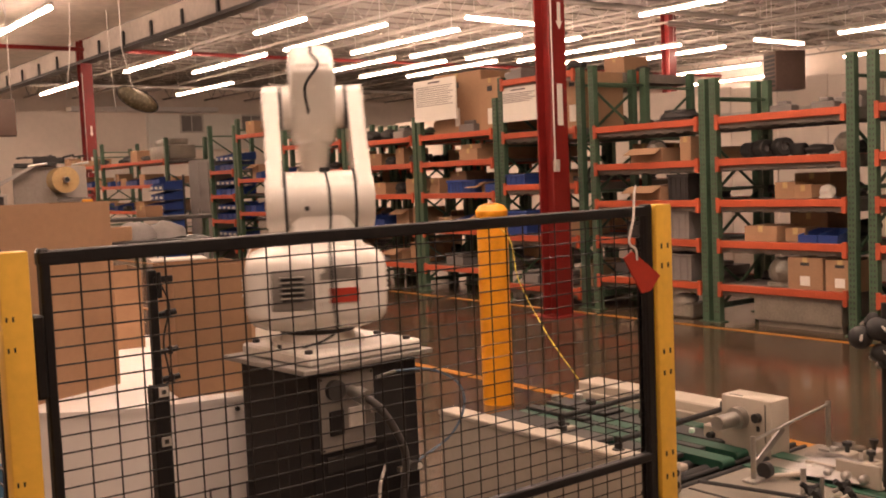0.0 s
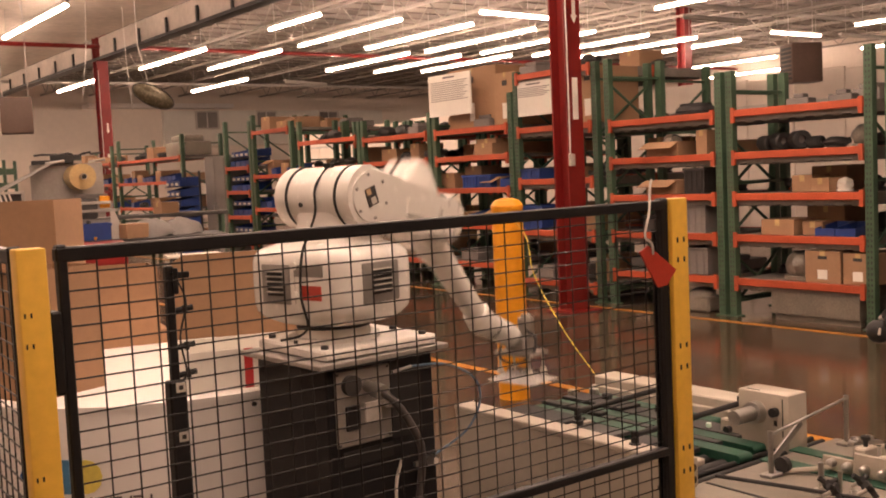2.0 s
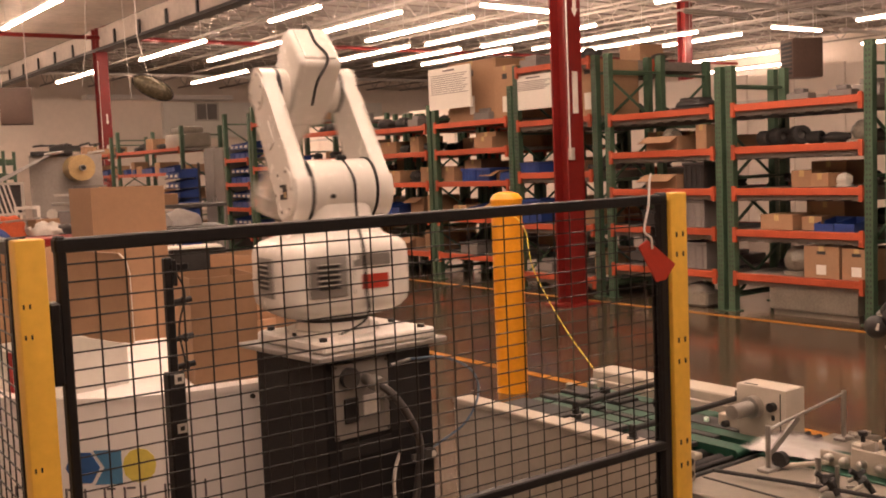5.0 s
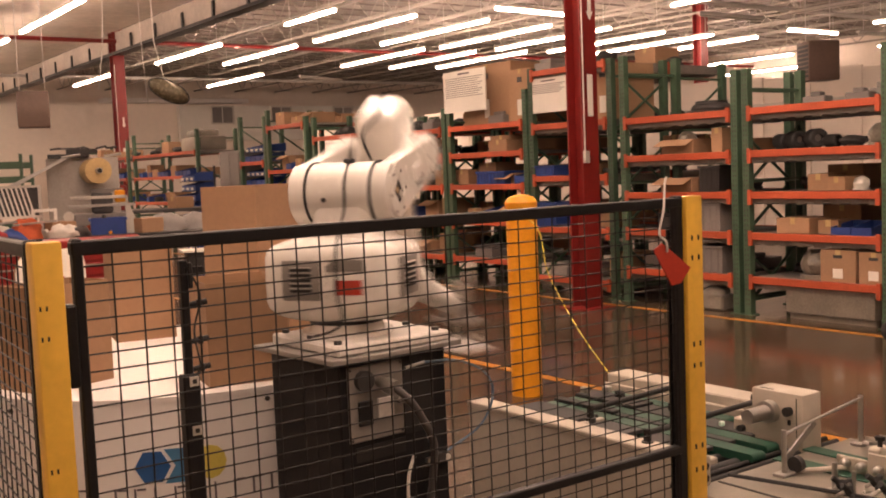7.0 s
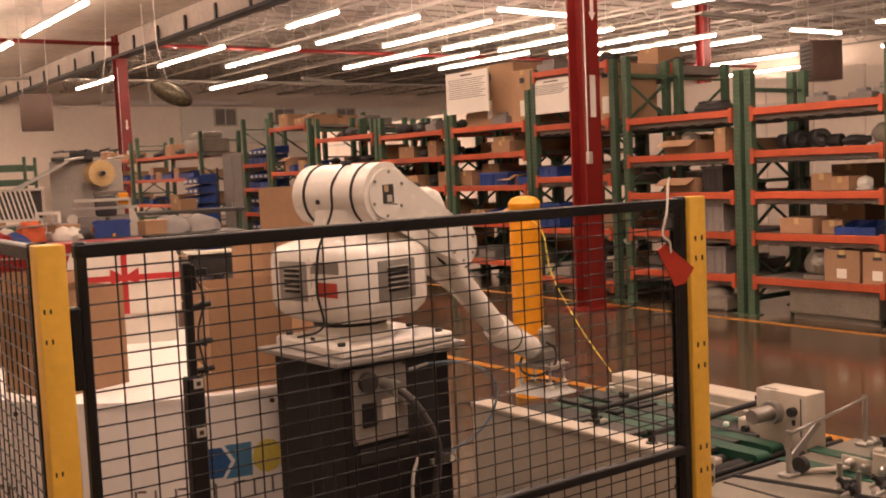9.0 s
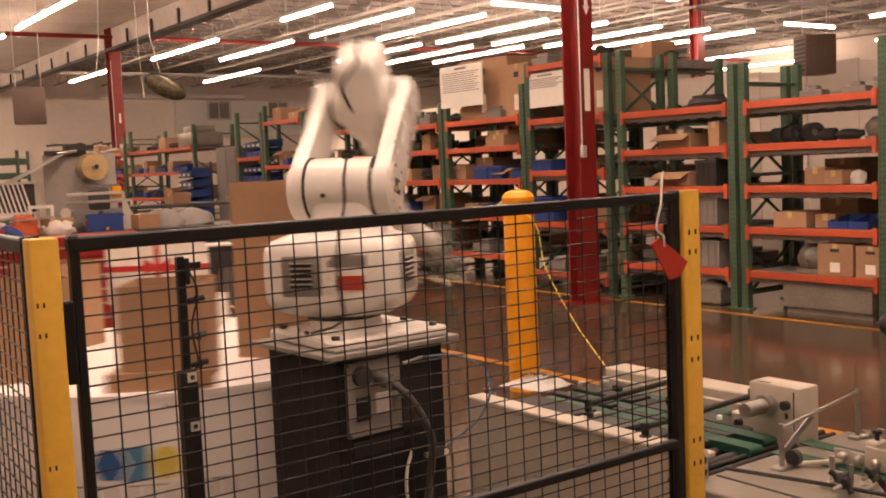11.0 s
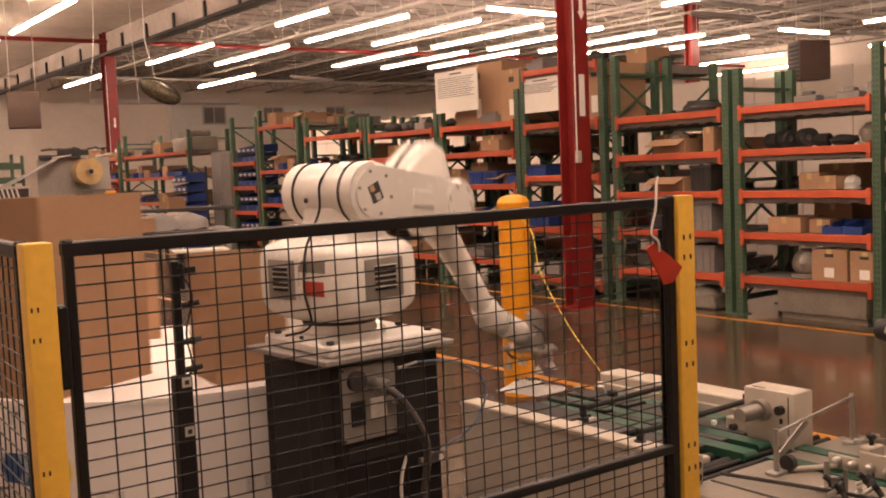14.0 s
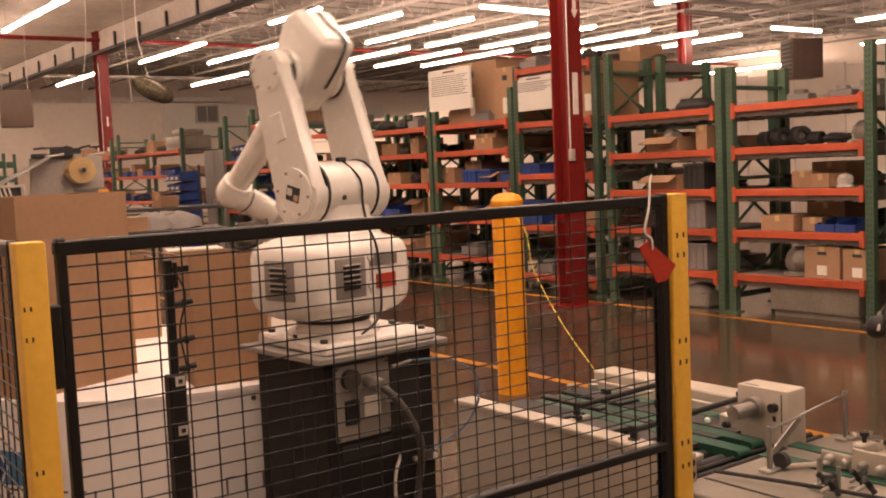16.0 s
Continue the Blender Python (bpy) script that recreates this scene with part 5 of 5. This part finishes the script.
solid("wrapped_parcel", box(ball(B(), (0.12, 0.18, 0.15), 0.13, 12, 8, (1, 1.2, 0.8)), 0, 0.28, 0, 0.34, 0, 0.16, 0.02, 1), M_WRAP, "pale film wrapped parcel on the floor under the rack", "parcel", m=pose(8.5, 6.92, 0))
# blue tubs and a carton of the bays past the column
for y, z, d, h in ((10.85, 1.37, 0.3, 0.17), (10.54, 1.37, 0.3, 0.17), (9.64, 1.46, 0.42, 0.13), (9.72, 0.83, 0.62, 0.3)):
    crate(8.68, y, z, 0.42, d - 0.02, h, M_BLUE, "blue_tub", "blue plastic tub on a rack shelf")
carton(0.4, 0.38, 0.15, 8.7, 10.56, 1.80, 0, "brown carton on an upper shelf")
cab = thing("grey_cabinet", pose(8.5, 18.6, 0), "tall grey steel cabinet beside the racks", "cabinet")
part("body", box(B(), 0, 0.6, 0, 0.95, 0, 2.12, 0.01, 1), M_GREY, cab)
for y in (0.02, 0.485):
    d = part("door", box(B(), -0.02, 0, y, y + 0.445, 0.08, 2.08, 0.005, 1), M_GREY, cab)
    part("handle", box(B(), -0.04, -0.02, y + 0.38 if y < 0.1 else y + 0.04, y + 0.4 if y < 0.1 else y + 0.06, 1.0, 1.15), M_CHROME, d, "bright handle")
for k in range(8):
    for j in range(3):
        bluebin(8.2, 19.8 + 0.24 * j, 0.15 + 0.2 * k, 0.4, 0.22, 0.19)
brk = thing("bin_stand", pose(8.2, 20.05, 0), "dark stand carrying stacked blue bins", "stand")
for j in (-0.38, 0.36):
    part("leg", box(B(), 0.2, 0.24, j, j + 0.03, 0, 1.85), M_DARK, brk)
for k in range(8):
    part("shelf", box(B(), -0.22, 0.2, -0.38, 0.39, 0.135 + 0.2 * k, 0.148 + 0.2 * k), M_DARK, brk)

# ---- work area behind the carousel ----
WA = pose(2.59, 9.66, 0, 0, 0, -15)


def tool_chest(x, y, w, h, label):
    c = thing("tool_chest", WA @ pose(x, y, 0), label, "tool chest", "red tool chests")
    part("case", box(B(), 0, w, 0, 0.5, 0.1, h, 0.008, 1), M_CHEST, c)
    n = 7
    for k in range(n):
        z = 0.14 + k * (h - 0.2) / n
        d = part("drawer", box(B(), 0.03, w - 0.03, -0.015, 0.0, z, z + (h - 0.2) / n - 0.02, 0.004, 1), M_CHEST, c)
        part("pull", box(B(), 0.05, w - 0.05, -0.03, -0.015, z + (h - 0.2) / n - 0.045, z + (h - 0.2) / n - 0.03), M_CHROME, d, "bright drawer pull")
    for cx in (0.06, w - 0.06):
        part("caster", cyl(B(), (cx - 0.02, 0.08, 0.05), (cx + 0.02, 0.08, 0.05), 0.05, 14), M_SEAM, c)


tool_chest(-1.15, -0.45, 0.95, 1.10, "red tool chest with bright drawer pulls")
tool_chest(-0.15, -0.4, 0.85, 1.10, "red tool chest with bright drawer pulls")
wb = thing("workbench", WA @ pose(0, 0, 0), "dark topped workbench with clutter", "workbench")
part("top", box(B(), -1.3, 1.7, 0.15, 0.95, 1.06, 1.10, 0.004, 1), M_DARK, wb, "dark bench top")
for x in (-1.25, 0.2, 1.62):
    for y in (0.2, 0.88):
        part("leg", box(B(), x, x + 0.05, y, y + 0.05, 0, 1.06), M_GREY, wb)
M_MACHINE = mat("machine_grey", (0.4, 0.36, 0.32), 0.5, var=0.12, scale=4)
mc = thing("film_machine", WA @ pose(0.22, 1.1, 0), "grey packing machine with a film roll", "machine")
part("cabinet", box(B(), -0.3, 0.4, 0, 0.6, 0.0, 1.86, 0.01, 2), M_MACHINE, mc)
part("top_bracket", box(box(B(), -0.28, 0.12, -0.06, 0.25, 1.86, 1.9, 0.004, 1), -0.1, 0.2, -0.02, 0.1, 1.9, 1.95, 0.004, 1), M_DARK, mc, "dark top bracket")
for x0, x1 in ((-0.15, 0.03), (0.26, 0.42)):
    part("guide_bar", pipe(B(), ((x0, -0.12, 1.865), (x1, -0.16, 1.885)), 0.014, 8), M_CHROME, mc, "bright guide bar")
roll = part("film_roll", cyl(B(), (0.14, 0.0, 1.72), (0.19, -0.28, 1.72), 0.13, 32), M_ROLL, mc, "amber roll of film")
part("core", cyl(B(), (0.185, -0.26, 1.72), (0.2, -0.36, 1.72), 0.03, 16), M_CHROME, roll, "bright core")
part("core_end", cyl(B(), (0.2, -0.355, 1.72), (0.201, -0.362, 1.72), 0.024, 16), M_SEAM, roll, "dark core end")
part("film", extrude(B(), ((-0.12, 1.865), (-0.1, 1.85), (-0.78, 1.49), (-0.9, 1.47), (-0.9, 1.485)), 0.16, pose(0, -0.05, 0, 90, 0, 0)), M_BAG, mc, "glossy strip of film", smooth=0)
part("arm", box(B(), 0.1, 0.42, -0.2, -0.12, 1.5, 1.54, 0.004, 1), M_GREY, mc)
comb = thing("slat_rack", WA @ pose(-0.45, 0.55, 1.10), "tilted rack of pale slats on the bench", "rack")
for k in range(14):
    part("slat", box(B(), -0.008, 0.008, -0.012, 0.012, 0, 0.29), M_PAPER, comb, "", pose(-0.3 + 0.042 * k, 0, 0.2, 0, -14, 0))
for z in (0.2, 0.49):
    part("bar", box(B(), -0.4, 0.32, -0.02, 0.02, z - 0.012, z + 0.012), M_PALE, comb)
for x in (-0.38, 0.3):
    part("leg", box(B(), x - 0.015, x + 0.015, -0.015, 0.015, 0, 0.5), M_PALE, comb)
BLUE_AT = WA @ Vector((0.45, 0.42, 1.10))
crate(BLUE_AT[0], BLUE_AT[1], 1.10, 0.22, 0.32, 0.16, M_BLUE, "blue_tub", "blue plastic tub on the bench", -105)


def heap(x, y, z, w, h, material, name, label, cat, seed):
    bm = ball(B(), (0, 0, 0), 1, 18, 10, (w / 2, w / 2.6, h))
    for v in bm.verts:
        q = noise.noise_vector(v.co * 14 + Vector((seed, 0, 0)))
        v.co += q * 0.035
        v.co.z = max(0, v.co.z)
    solid(name, bm, material, label, cat, m=WA @ pose(x, y, z), smooth=1.2)


heap(-0.28, 0.3, 1.10, 0.3, 0.2, M_CLOTH, "orange_cloth", "crumpled orange cloth on the bench", "cloth", 1)
heap(-0.5, 0.35, 1.10, 0.35, 0.12, M_PALE, "crumpled_rag", "pale crumpled rags on the bench", "rags", 2)
heap(0.05, 0.3, 1.10, 0.34, 0.12, M_PALE, "crumpled_paper", "pale crumpled paper on the bench", "paper", 3)
heap(-0.4, 0.24, 1.10, 0.25, 0.1, M_BLUE, "blue_cloth", "dark blue cloth on the bench", "cloth", 4)
heap(1.0, 0.5, 1.10, 0.5, 0.17, M_GREY, "padded_block", "grey padded block on the bench", "block", 5)
heap(1.3, 0.55, 1.10, 0.45, 0.16, M_GREY, "padded_block", "grey padded block on the bench", "block", 6)
solid("white_guard", extrude(B(), ((0, 0), (0.12, 0), (0.12, 0.05), (0.04, 0.27), (0, 0.27)), 0.05, WA @ pose(0.62, 0.4, 1.10, 90, 0, 0)), M_PALE, "white wedge shaped guard on the bench", "guard", smooth=0)
gear = thing("bench_machine", WA @ pose(0.4, 0.62, 1.10), "grey bench machine with rails", "machine")
part("frame", box(B(), -0.25, 0.25, 0, 0.2, 0, 0.2, 0.01, 1), M_GREY, gear)
part("rail", box(B(), -0.3, 0.32, -0.03, 0.0, 0.26, 0.29, 0.004, 1), M_CHROME, gear)
part("rail", box(B(), -0.28, 0.25, -0.03, 0.0, 0.34, 0.37, 0.004, 1), M_PALE, gear)
part("head", box(B(), -0.08, 0.12, -0.02, 0.16, 0.2, 0.4, 0.02, 2), M_DARK, gear)
part("yellow_part", box(B(), 0.14, 0.24, 0.0, 0.1, 0.3, 0.42, 0.01, 1), M_BOLLARD, gear, "yellow plastic part")
part("dial", cyl(B(), (-0.3, -0.06, 0.18), (-0.3, -0.03, 0.18), 0.05, 18), M_PALE, gear, "pale round dial")
pr = thing("label_printer", WA @ pose(1.25, -0.35, 0), "dark label printer on a stand", "printer")
part("stand", box(B(), 0.05, 0.12, 0.1, 0.17, 0, 0.72), M_DARK, pr)
part("foot", box(B(), -0.1, 0.27, 0, 0.3, 0, 0.02), M_DARK, pr)
part("case", box(B(), -0.15, 0.35, 0, 0.3, 0.72, 0.92, 0.015, 2), M_DARK, pr)
part("paper", box(B(), -0.2, 0.3, -0.05, 0.3, 0.925, 0.94), M_PAPER, pr, "white paper sheet")
# Added dark sheet: stands in for the darkness between the slats.
part("backing", box(B(), -0.38, 0.3, 0.03, 0.045, 0.2, 0.5), M_DARK, comb, "dark sheet added for the dark gaps between the slats")
# more clutter on the bench
heap(-0.75, 0.4, 1.10, 0.5, 0.16, M_PALE, "crumpled_rag", "pale crumpled rags on the bench", "rags", 7)
heap(-0.62, 0.2, 1.10, 0.4, 0.12, M_CHEST, "red_cloth", "crumpled red cloth on the bench", "cloth", 8)
heap(-0.95, 0.25, 1.10, 0.4, 0.15, M_CLOTH, "orange_cloth", "crumpled orange cloth on the bench", "cloth", 9)
heap(0.18, 0.28, 1.10, 0.22, 0.1, M_DARK, "dark_cloth", "dark crumpled cloth on the bench", "cloth", 10)
for k, (x, y, a, ln) in enumerate(((-0.6, 0.22, 8, 0.5), (-0.2, 0.2, -14, 0.4), (0.0, 0.45, 25, 0.35), (-0.95, 0.5, 4, 0.6))):
    solid("steel_bar", box(B(), -ln / 2, ln / 2, -0.015, 0.015, 0, 0.02, 0.004, 1), M_CHROME, "bright loose steel bar on the bench", "bar", group="loose bars on the bench", m=WA @ pose(x, y, 1.24 if k != 2 else 1.10, 0, -4, a))
for x, y, z, c, nm in ((0.02, 0.55, 1.10, M_CARD, "brown"), (0.82, 0.35, 1.10, M_CARD, "tan"), (-0.05, 0.75, 1.10, M_GREY, "grey")):
    p = WA @ Vector((x, y, z))
    solid("small_box", box(B(), -0.12, 0.12, -0.09, 0.09, 0, 0.14, 0.005, 1), c, nm + " small box on the bench", "box", group="small boxes on the bench", m=pose(p[0], p[1], z, 0, 0, 10))
rnd = random.Random(77)
for k in range(16):
    x, y = -1.1 + 1.9 * rnd.random(), 0.22 + 0.5 * rnd.random()
    kind = k % 4
    m = WA @ pose(x, y, 1.10, 0, 0, rnd.uniform(0, 180))
    if kind == 0:
        b = thing("spray_can", m, "small capped can among the bench clutter", "can", "cans on the bench")
        part("body", cyl(B(), (0, 0, 0), (0, 0, 0.15), 0.03, 14), (M_PALE, M_RED, M_BLUE, M_GREY)[k // 4], b)
        part("cap", cyl(B(), (0, 0, 0.15), (0, 0, 0.19), 0.026, 14, 0.018), M_DARK, b, "dark cap")
    elif kind == 1:
        b = thing("hand_tool", m, "hand tool with a coloured grip on the bench", "tool", "hand tools on the bench")
        part("grip", cyl(B(), (0, 0, 0.02), (0.11, 0, 0.02), 0.016, 10), (M_BOLLARD, M_RED, M_DARK, M_BLUE)[k // 4], b)
        part("shank", cyl(B(), (0.11, 0, 0.02), (0.24, 0, 0.022), 0.007, 8), M_CHROME, b, "bright shank")
    elif kind == 2:
        b = thing("parts_tray", m, "shallow tray of small parts on the bench", "tray", "trays on the bench")
        part("tray", tub_bm(0.24, 0.17, 0.06, 0.006), (M_PALE, M_GREY, M_DARK, M_BLUE)[k // 4], b, smooth=0)
        for q in range(4):
            part("piece", cyl(B(), (-0.08 + 0.05 * q, 0.02 * (q % 2), 0.007), (-0.08 + 0.05 * q, 0.02 * (q % 2), 0.075), 0.018, 8), (M_CHROME, M_CLOTH, M_PAPER, M_DARK)[(q + k) % 4], b)
    else:
        heap(x, y, 1.10, 0.2, 0.1, (M_PAPER, M_DARK, M_CLOTH, M_GREY)[k // 4], "loose_wrapping", "crumpled loose wrapping on the bench", "wrapping", 20 + k)
# wrapped parcel on top of the far rack
solid("film_parcel", box(box(B(), 0, 0.6, 0, 1.1, 0, 0.3, 0.03, 2), 0.05, 0.5, 0.12, 0.9, 0.3, 0.44, 0.04, 2), M_WRAP, "cloudy film wrapped parcel on the far rack", "parcel", m=pose(8.55, 20.62, 2.2))
wf = thing("tube_stand", WA @ pose(-0.12, 0.5, 1.10), "small white tube stand on the bench", "stand")
for x in (-0.1, 0.1):
    part("leg", box(B(), x - 0.015, x + 0.015, -0.015, 0.015, 0, 0.24), M_PAPER, wf)
part("crossbar", box(B(), -0.115, 0.115, -0.015, 0.015, 0.24, 0.27), M_PAPER, wf)
for k in range(7):
    rnd = random.Random(k)
    part("tool", pipe(B(), ((-0.25 + 0.09 * k, rnd.uniform(-0.05, 0.2), 1.955), (-0.2 + 0.09 * k + rnd.uniform(-0.1, 0.1), rnd.uniform(0, 0.3), 1.96 + rnd.uniform(0, 0.02))), 0.012, 6), M_DARK, mc, "dark tool lying on the machine")
tb = thing("packing_table", pose(5.6, 15.2, 0, 0, 0, -20), "dark packing table with a carton on it", "table")
part("top", box(B(), -1.2, 1.2, -0.4, 0.4, 1.12, 1.17, 0.004, 1), M_DARK, tb)
for x in (-1.15, 1.1):
    for y in (-0.35, 0.3):
        part("leg", box(B(), x, x + 0.05, y, y + 0.05, 0, 1.12), M_GREEN, tb)
carton(0.3, 0.25, 0.17, 5.85, 15.0, 1.17, 10, "small tan carton on the packing table")
fx = thing("fire_extinguisher", pose(5.1, 15.4, 1.17), "red fire extinguisher with a pale label", "fire extinguisher")
part("bottle", ball(cyl(B(), (0, 0, 0), (0, 0, 0.32), 0.07, 18), (0, 0, 0.32), 0.07, 18, 10), M_RED, fx)
part("label", cyl(B(), (0, 0, 0.1), (0, 0, 0.22), 0.0715, 18), M_PALE, fx, "pale label")
part("valve", cyl(B(), (0, 0, 0.38), (0, 0, 0.44), 0.02, 10), M_DARK, fx)
gr = thing("green_rack", pose(3.72, 17, 0, 0, 0, -25), "small green pallet rack by the wall", "pallet rack")
for x in (-1.2, 0.3):
    for y in (0, 0.8):
        part("post", box(B(), x, x + 0.045, y, y + 0.045, 0, 2.1), M_GREEN, gr)
for z in (1.0, 1.75, 1.98):
    for y in (0.0, 0.79):
        part("beam", box(B(), -1.12, 0.3, y, y + 0.05, z - 0.1, z), M_GREEN, gr)
carton(0.5, 0.4, 0.3, 3.55, 17.6, 1.0, 0, "brown carton on the green rack")


# ---- what moves ----
# arm poses: turn of the turret from straight away (to the right is positive), lean of the upper arm, rise of the forearm and of the wrist, in degrees
POSES = {"pick": (41, 118, -43, -25), "near": (40, 103, -49, -25), "lift": (43, 97, -54, -25), "swing": (17, 73, -63, -25), "turn": (10, 62, -60, -25), "out": (0, 49, -58, -25), "mid": (-8, 37, -57, -25),
         "to_low": (-21, 52, -57, -25), "drop": (-47, 47, -40, -25), "low": (-46, 81, -51, -25), "up": (-43, 43, -60, -25), "descend": (-44, 60, -55, -25), "high": (-50, 15, -43, -25), "rise": (-8, 24, -50, -25), "arrive": (-42, 30, -34, -25),
         "top_mid": (-4, 20, -14, -25), "top": (-49, 20, -8, -25), "over": (22, 52, -55, -25)}
PLAN = [(0, "mid"), (0.25, "drop"), (0.68, "drop"), (1.0, "high"), (1.2, "mid"), (1.32, "swing"), (1.5, "lift"), (1.7, "pick"), (1.9, "pick"), (2.0, "near"), (2.08, "lift"), (2.2, "swing"), (2.35, "out"), (2.5, "to_low"),
        (2.7, "descend"), (2.93, "low"), (3.1, "low"), (3.3, "up"), (3.52, "up"), (3.7, "rise"), (3.82, "over"), (3.9, "lift"), (4.02, "near"), (4.2, "pick"), (4.38, "pick"), (4.52, "lift"), (4.66, "swing"), (4.85, "mid"), (5.1, "arrive"),
        (5.3, "drop"), (5.6, "drop"), (5.9, "high"), (6.05, "rise"), (6.18, "over"), (6.3, "lift"), (6.48, "pick"), (6.76, "pick"), (6.88, "lift"), (7.0, "swing"), (7.12, "turn"), (7.3, "rise"), (7.5, "arrive"), (7.7, "drop"),
        (8.05, "drop"), (8.3, "high"), (8.42, "mid"), (8.5, "out"), (8.6, "swing"), (8.7, "lift"), (8.85, "near"), (8.98, "pick"), (9.2, "pick"), (9.34, "lift"), (9.48, "swing"), (9.7, "rise"), (9.9, "arrive"), (10.1, "drop"),
        (10.4, "drop"), (10.7, "high"), (10.9, "rise"), (11.05, "over"), (11.2, "lift"), (11.42, "pick"), (11.68, "pick"), (11.84, "lift"), (12.0, "swing"), (12.1, "turn"), (12.25, "mid"), (12.5, "top_mid"), (12.85, "top"),
        (13.12, "top"), (13.5, "top_mid"), (13.7, "over"), (13.82, "swing"), (14.0, "lift"), (14.2, "pick"), (14.52, "pick"), (14.6, "near"), (14.7, "lift"), (14.8, "swing"), (14.9, "turn"), (15.0, "out"), (15.1, "rise"),
        (15.3, "arrive"), (15.45, "drop"), (15.72, "drop"), (16, "high")]


def joints(t):
    """The three joint angles at time t, eased from pose to pose."""
    for (a, p), (b, q) in zip(PLAN, PLAN[1:]):
        if t <= b + 1e-6:
            s = (t - a) / (b - a)
            s = 0.6 * s + 0.4 * s * s * (3 - 2 * s)
            return [radians(u + (v - u) * s) for u, v in zip(POSES[p], POSES[q])]
    return [radians(u) for u in POSES[PLAN[-1][1]]]


AWAY = radians(36)
WRIST = radians(78)   # heading of the wrist, the same at the belt and at the boxes
INDEX = ((1.02, 1.76), (3.6, 4.32), (5.85, 6.66), (8.32, 9.02), (10.7, 11.45), (13.36, 14.12))


def turned(t):
    """Angle of the carousel at time t: six steps of 60 degrees, clockwise from above."""
    a = 0
    for b, e in INDEX:
        s = min(1, max(0, (t - b) / (e - b)))
        a += 60 * s * s * (3 - 2 * s)
    return a


STEPS = [k * 0.1 for k in range(161)]
TABLE0 = -50.0


def arm_at(t):
    """The poses of the arm's parts in the robot's own space."""
    j1, j2, j3, j5 = joints(t)
    base = Matrix.Rotation(-(AWAY + j1), 4, "Z")
    sh = base @ Matrix.Translation((SIDE, BACK, HS)) @ Matrix.Rotation(-j2, 4, "X")
    fm = base @ Matrix.Translation((SIDE, BACK + L1 * math.sin(j2), HS + L1 * math.cos(j2))) @ Matrix.Rotation(j3, 4, "X")
    at = fm @ Vector((0, L2, 0))
    heading = Matrix.Rotation(-WRIST, 4, "Z")
    wm = Matrix.Translation(at) @ heading @ Matrix.Rotation(j5, 4, "X")
    back = min(1.0, max(0.0, (radians(30) - j1) / radians(70)))   # the tool swings in under the wrist on the way to the boxes
    gm_ = Matrix.Translation(wm @ Vector((0, 0.29, 0))) @ Matrix.Translation(Vector((-0.13, 0.02, -0.02)) * back) @ heading
    return base, sh, fm, wm, gm_


PICKS = (1.86, 4.36, 6.74, 9.18, 11.66, 14.5)
DROPS = (3.06, 5.5, 7.95, 10.35, 13.05, 15.65)
INTO = (2, 3, 4, 5, 0, 1)      # the box that stands at the robot's drop place each time
DEPTH = (0.03, 0.1, 0.1, 0.1, 0.4, 0.2)


def held(t):
    return robot.matrix_basis @ arm_at(t)[4] @ Matrix.Translation((0, 0, -0.175))


def motions():
    names = (turret, upper, fore, wrist, grip)
    rows = [[] for _ in names]
    for t in STEPS:
        for r, m in zip(rows, arm_at(t)):
            r.append((t, m))
    for ob, r in zip(names, rows):
        walk(ob, r)
    walk(carousel, [(t, pose(CX, CY, 0, 0, 0, TABLE0 - turned(t))) for t in STEPS])
    for k, b in enumerate(BOXES):
        walk(b, [(t, pose(CX, CY, CZ, 0, 0, TABLE0 - turned(t) + 60 * k)) for t in STEPS])
    for b, tp, td, box_no, depth in zip(BAGS, PICKS, DROPS, INTO, DEPTH):
        a, z = held(tp), held(td)
        start = Matrix.LocRotScale((2.95, 0.55, 0.6), a.to_quaternion(), None)
        lead = Matrix.LocRotScale((2.93, 1.76, 0.6), a.to_quaternion(), None)
        lay = Matrix.Translation((CX, CY, 0)) @ Matrix.Rotation(radians(TABLE0 - turned(td) + 60 * box_no), 4, "Z") @ Matrix.Translation((-CX, -CY, 0)) @ Matrix.Translation((CX + (-0.15, -0.18, -0.1, -0.19, -0.16, -0.16)[box_no], CY - SR + (0.107, 0.08, 0.04, 0.08, 0.07, 0.07)[box_no], CZ + depth))
        r = []
        for t in STEPS:
            if t < tp - 0.2:
                s = (t - (tp - 1.9)) / 0.95
                m = start.lerp(lead, max(0, 1 + s * 2.5)) if s < 0 else lead.lerp(a, min(1, s))
            elif t <= tp:
                m = a
            elif t <= td:
                m = held(t)
            else:
                turn = Matrix.Translation((CX, CY, 0)) @ Matrix.Rotation(-radians(turned(t) - turned(td)), 4, "Z") @ Matrix.Translation((-CX, -CY, 0))
                m = turn @ z.lerp(lay, min(1, ((t - td) / 0.3) ** 2))
            r.append((t, m))
        walk(b, r)


motions()
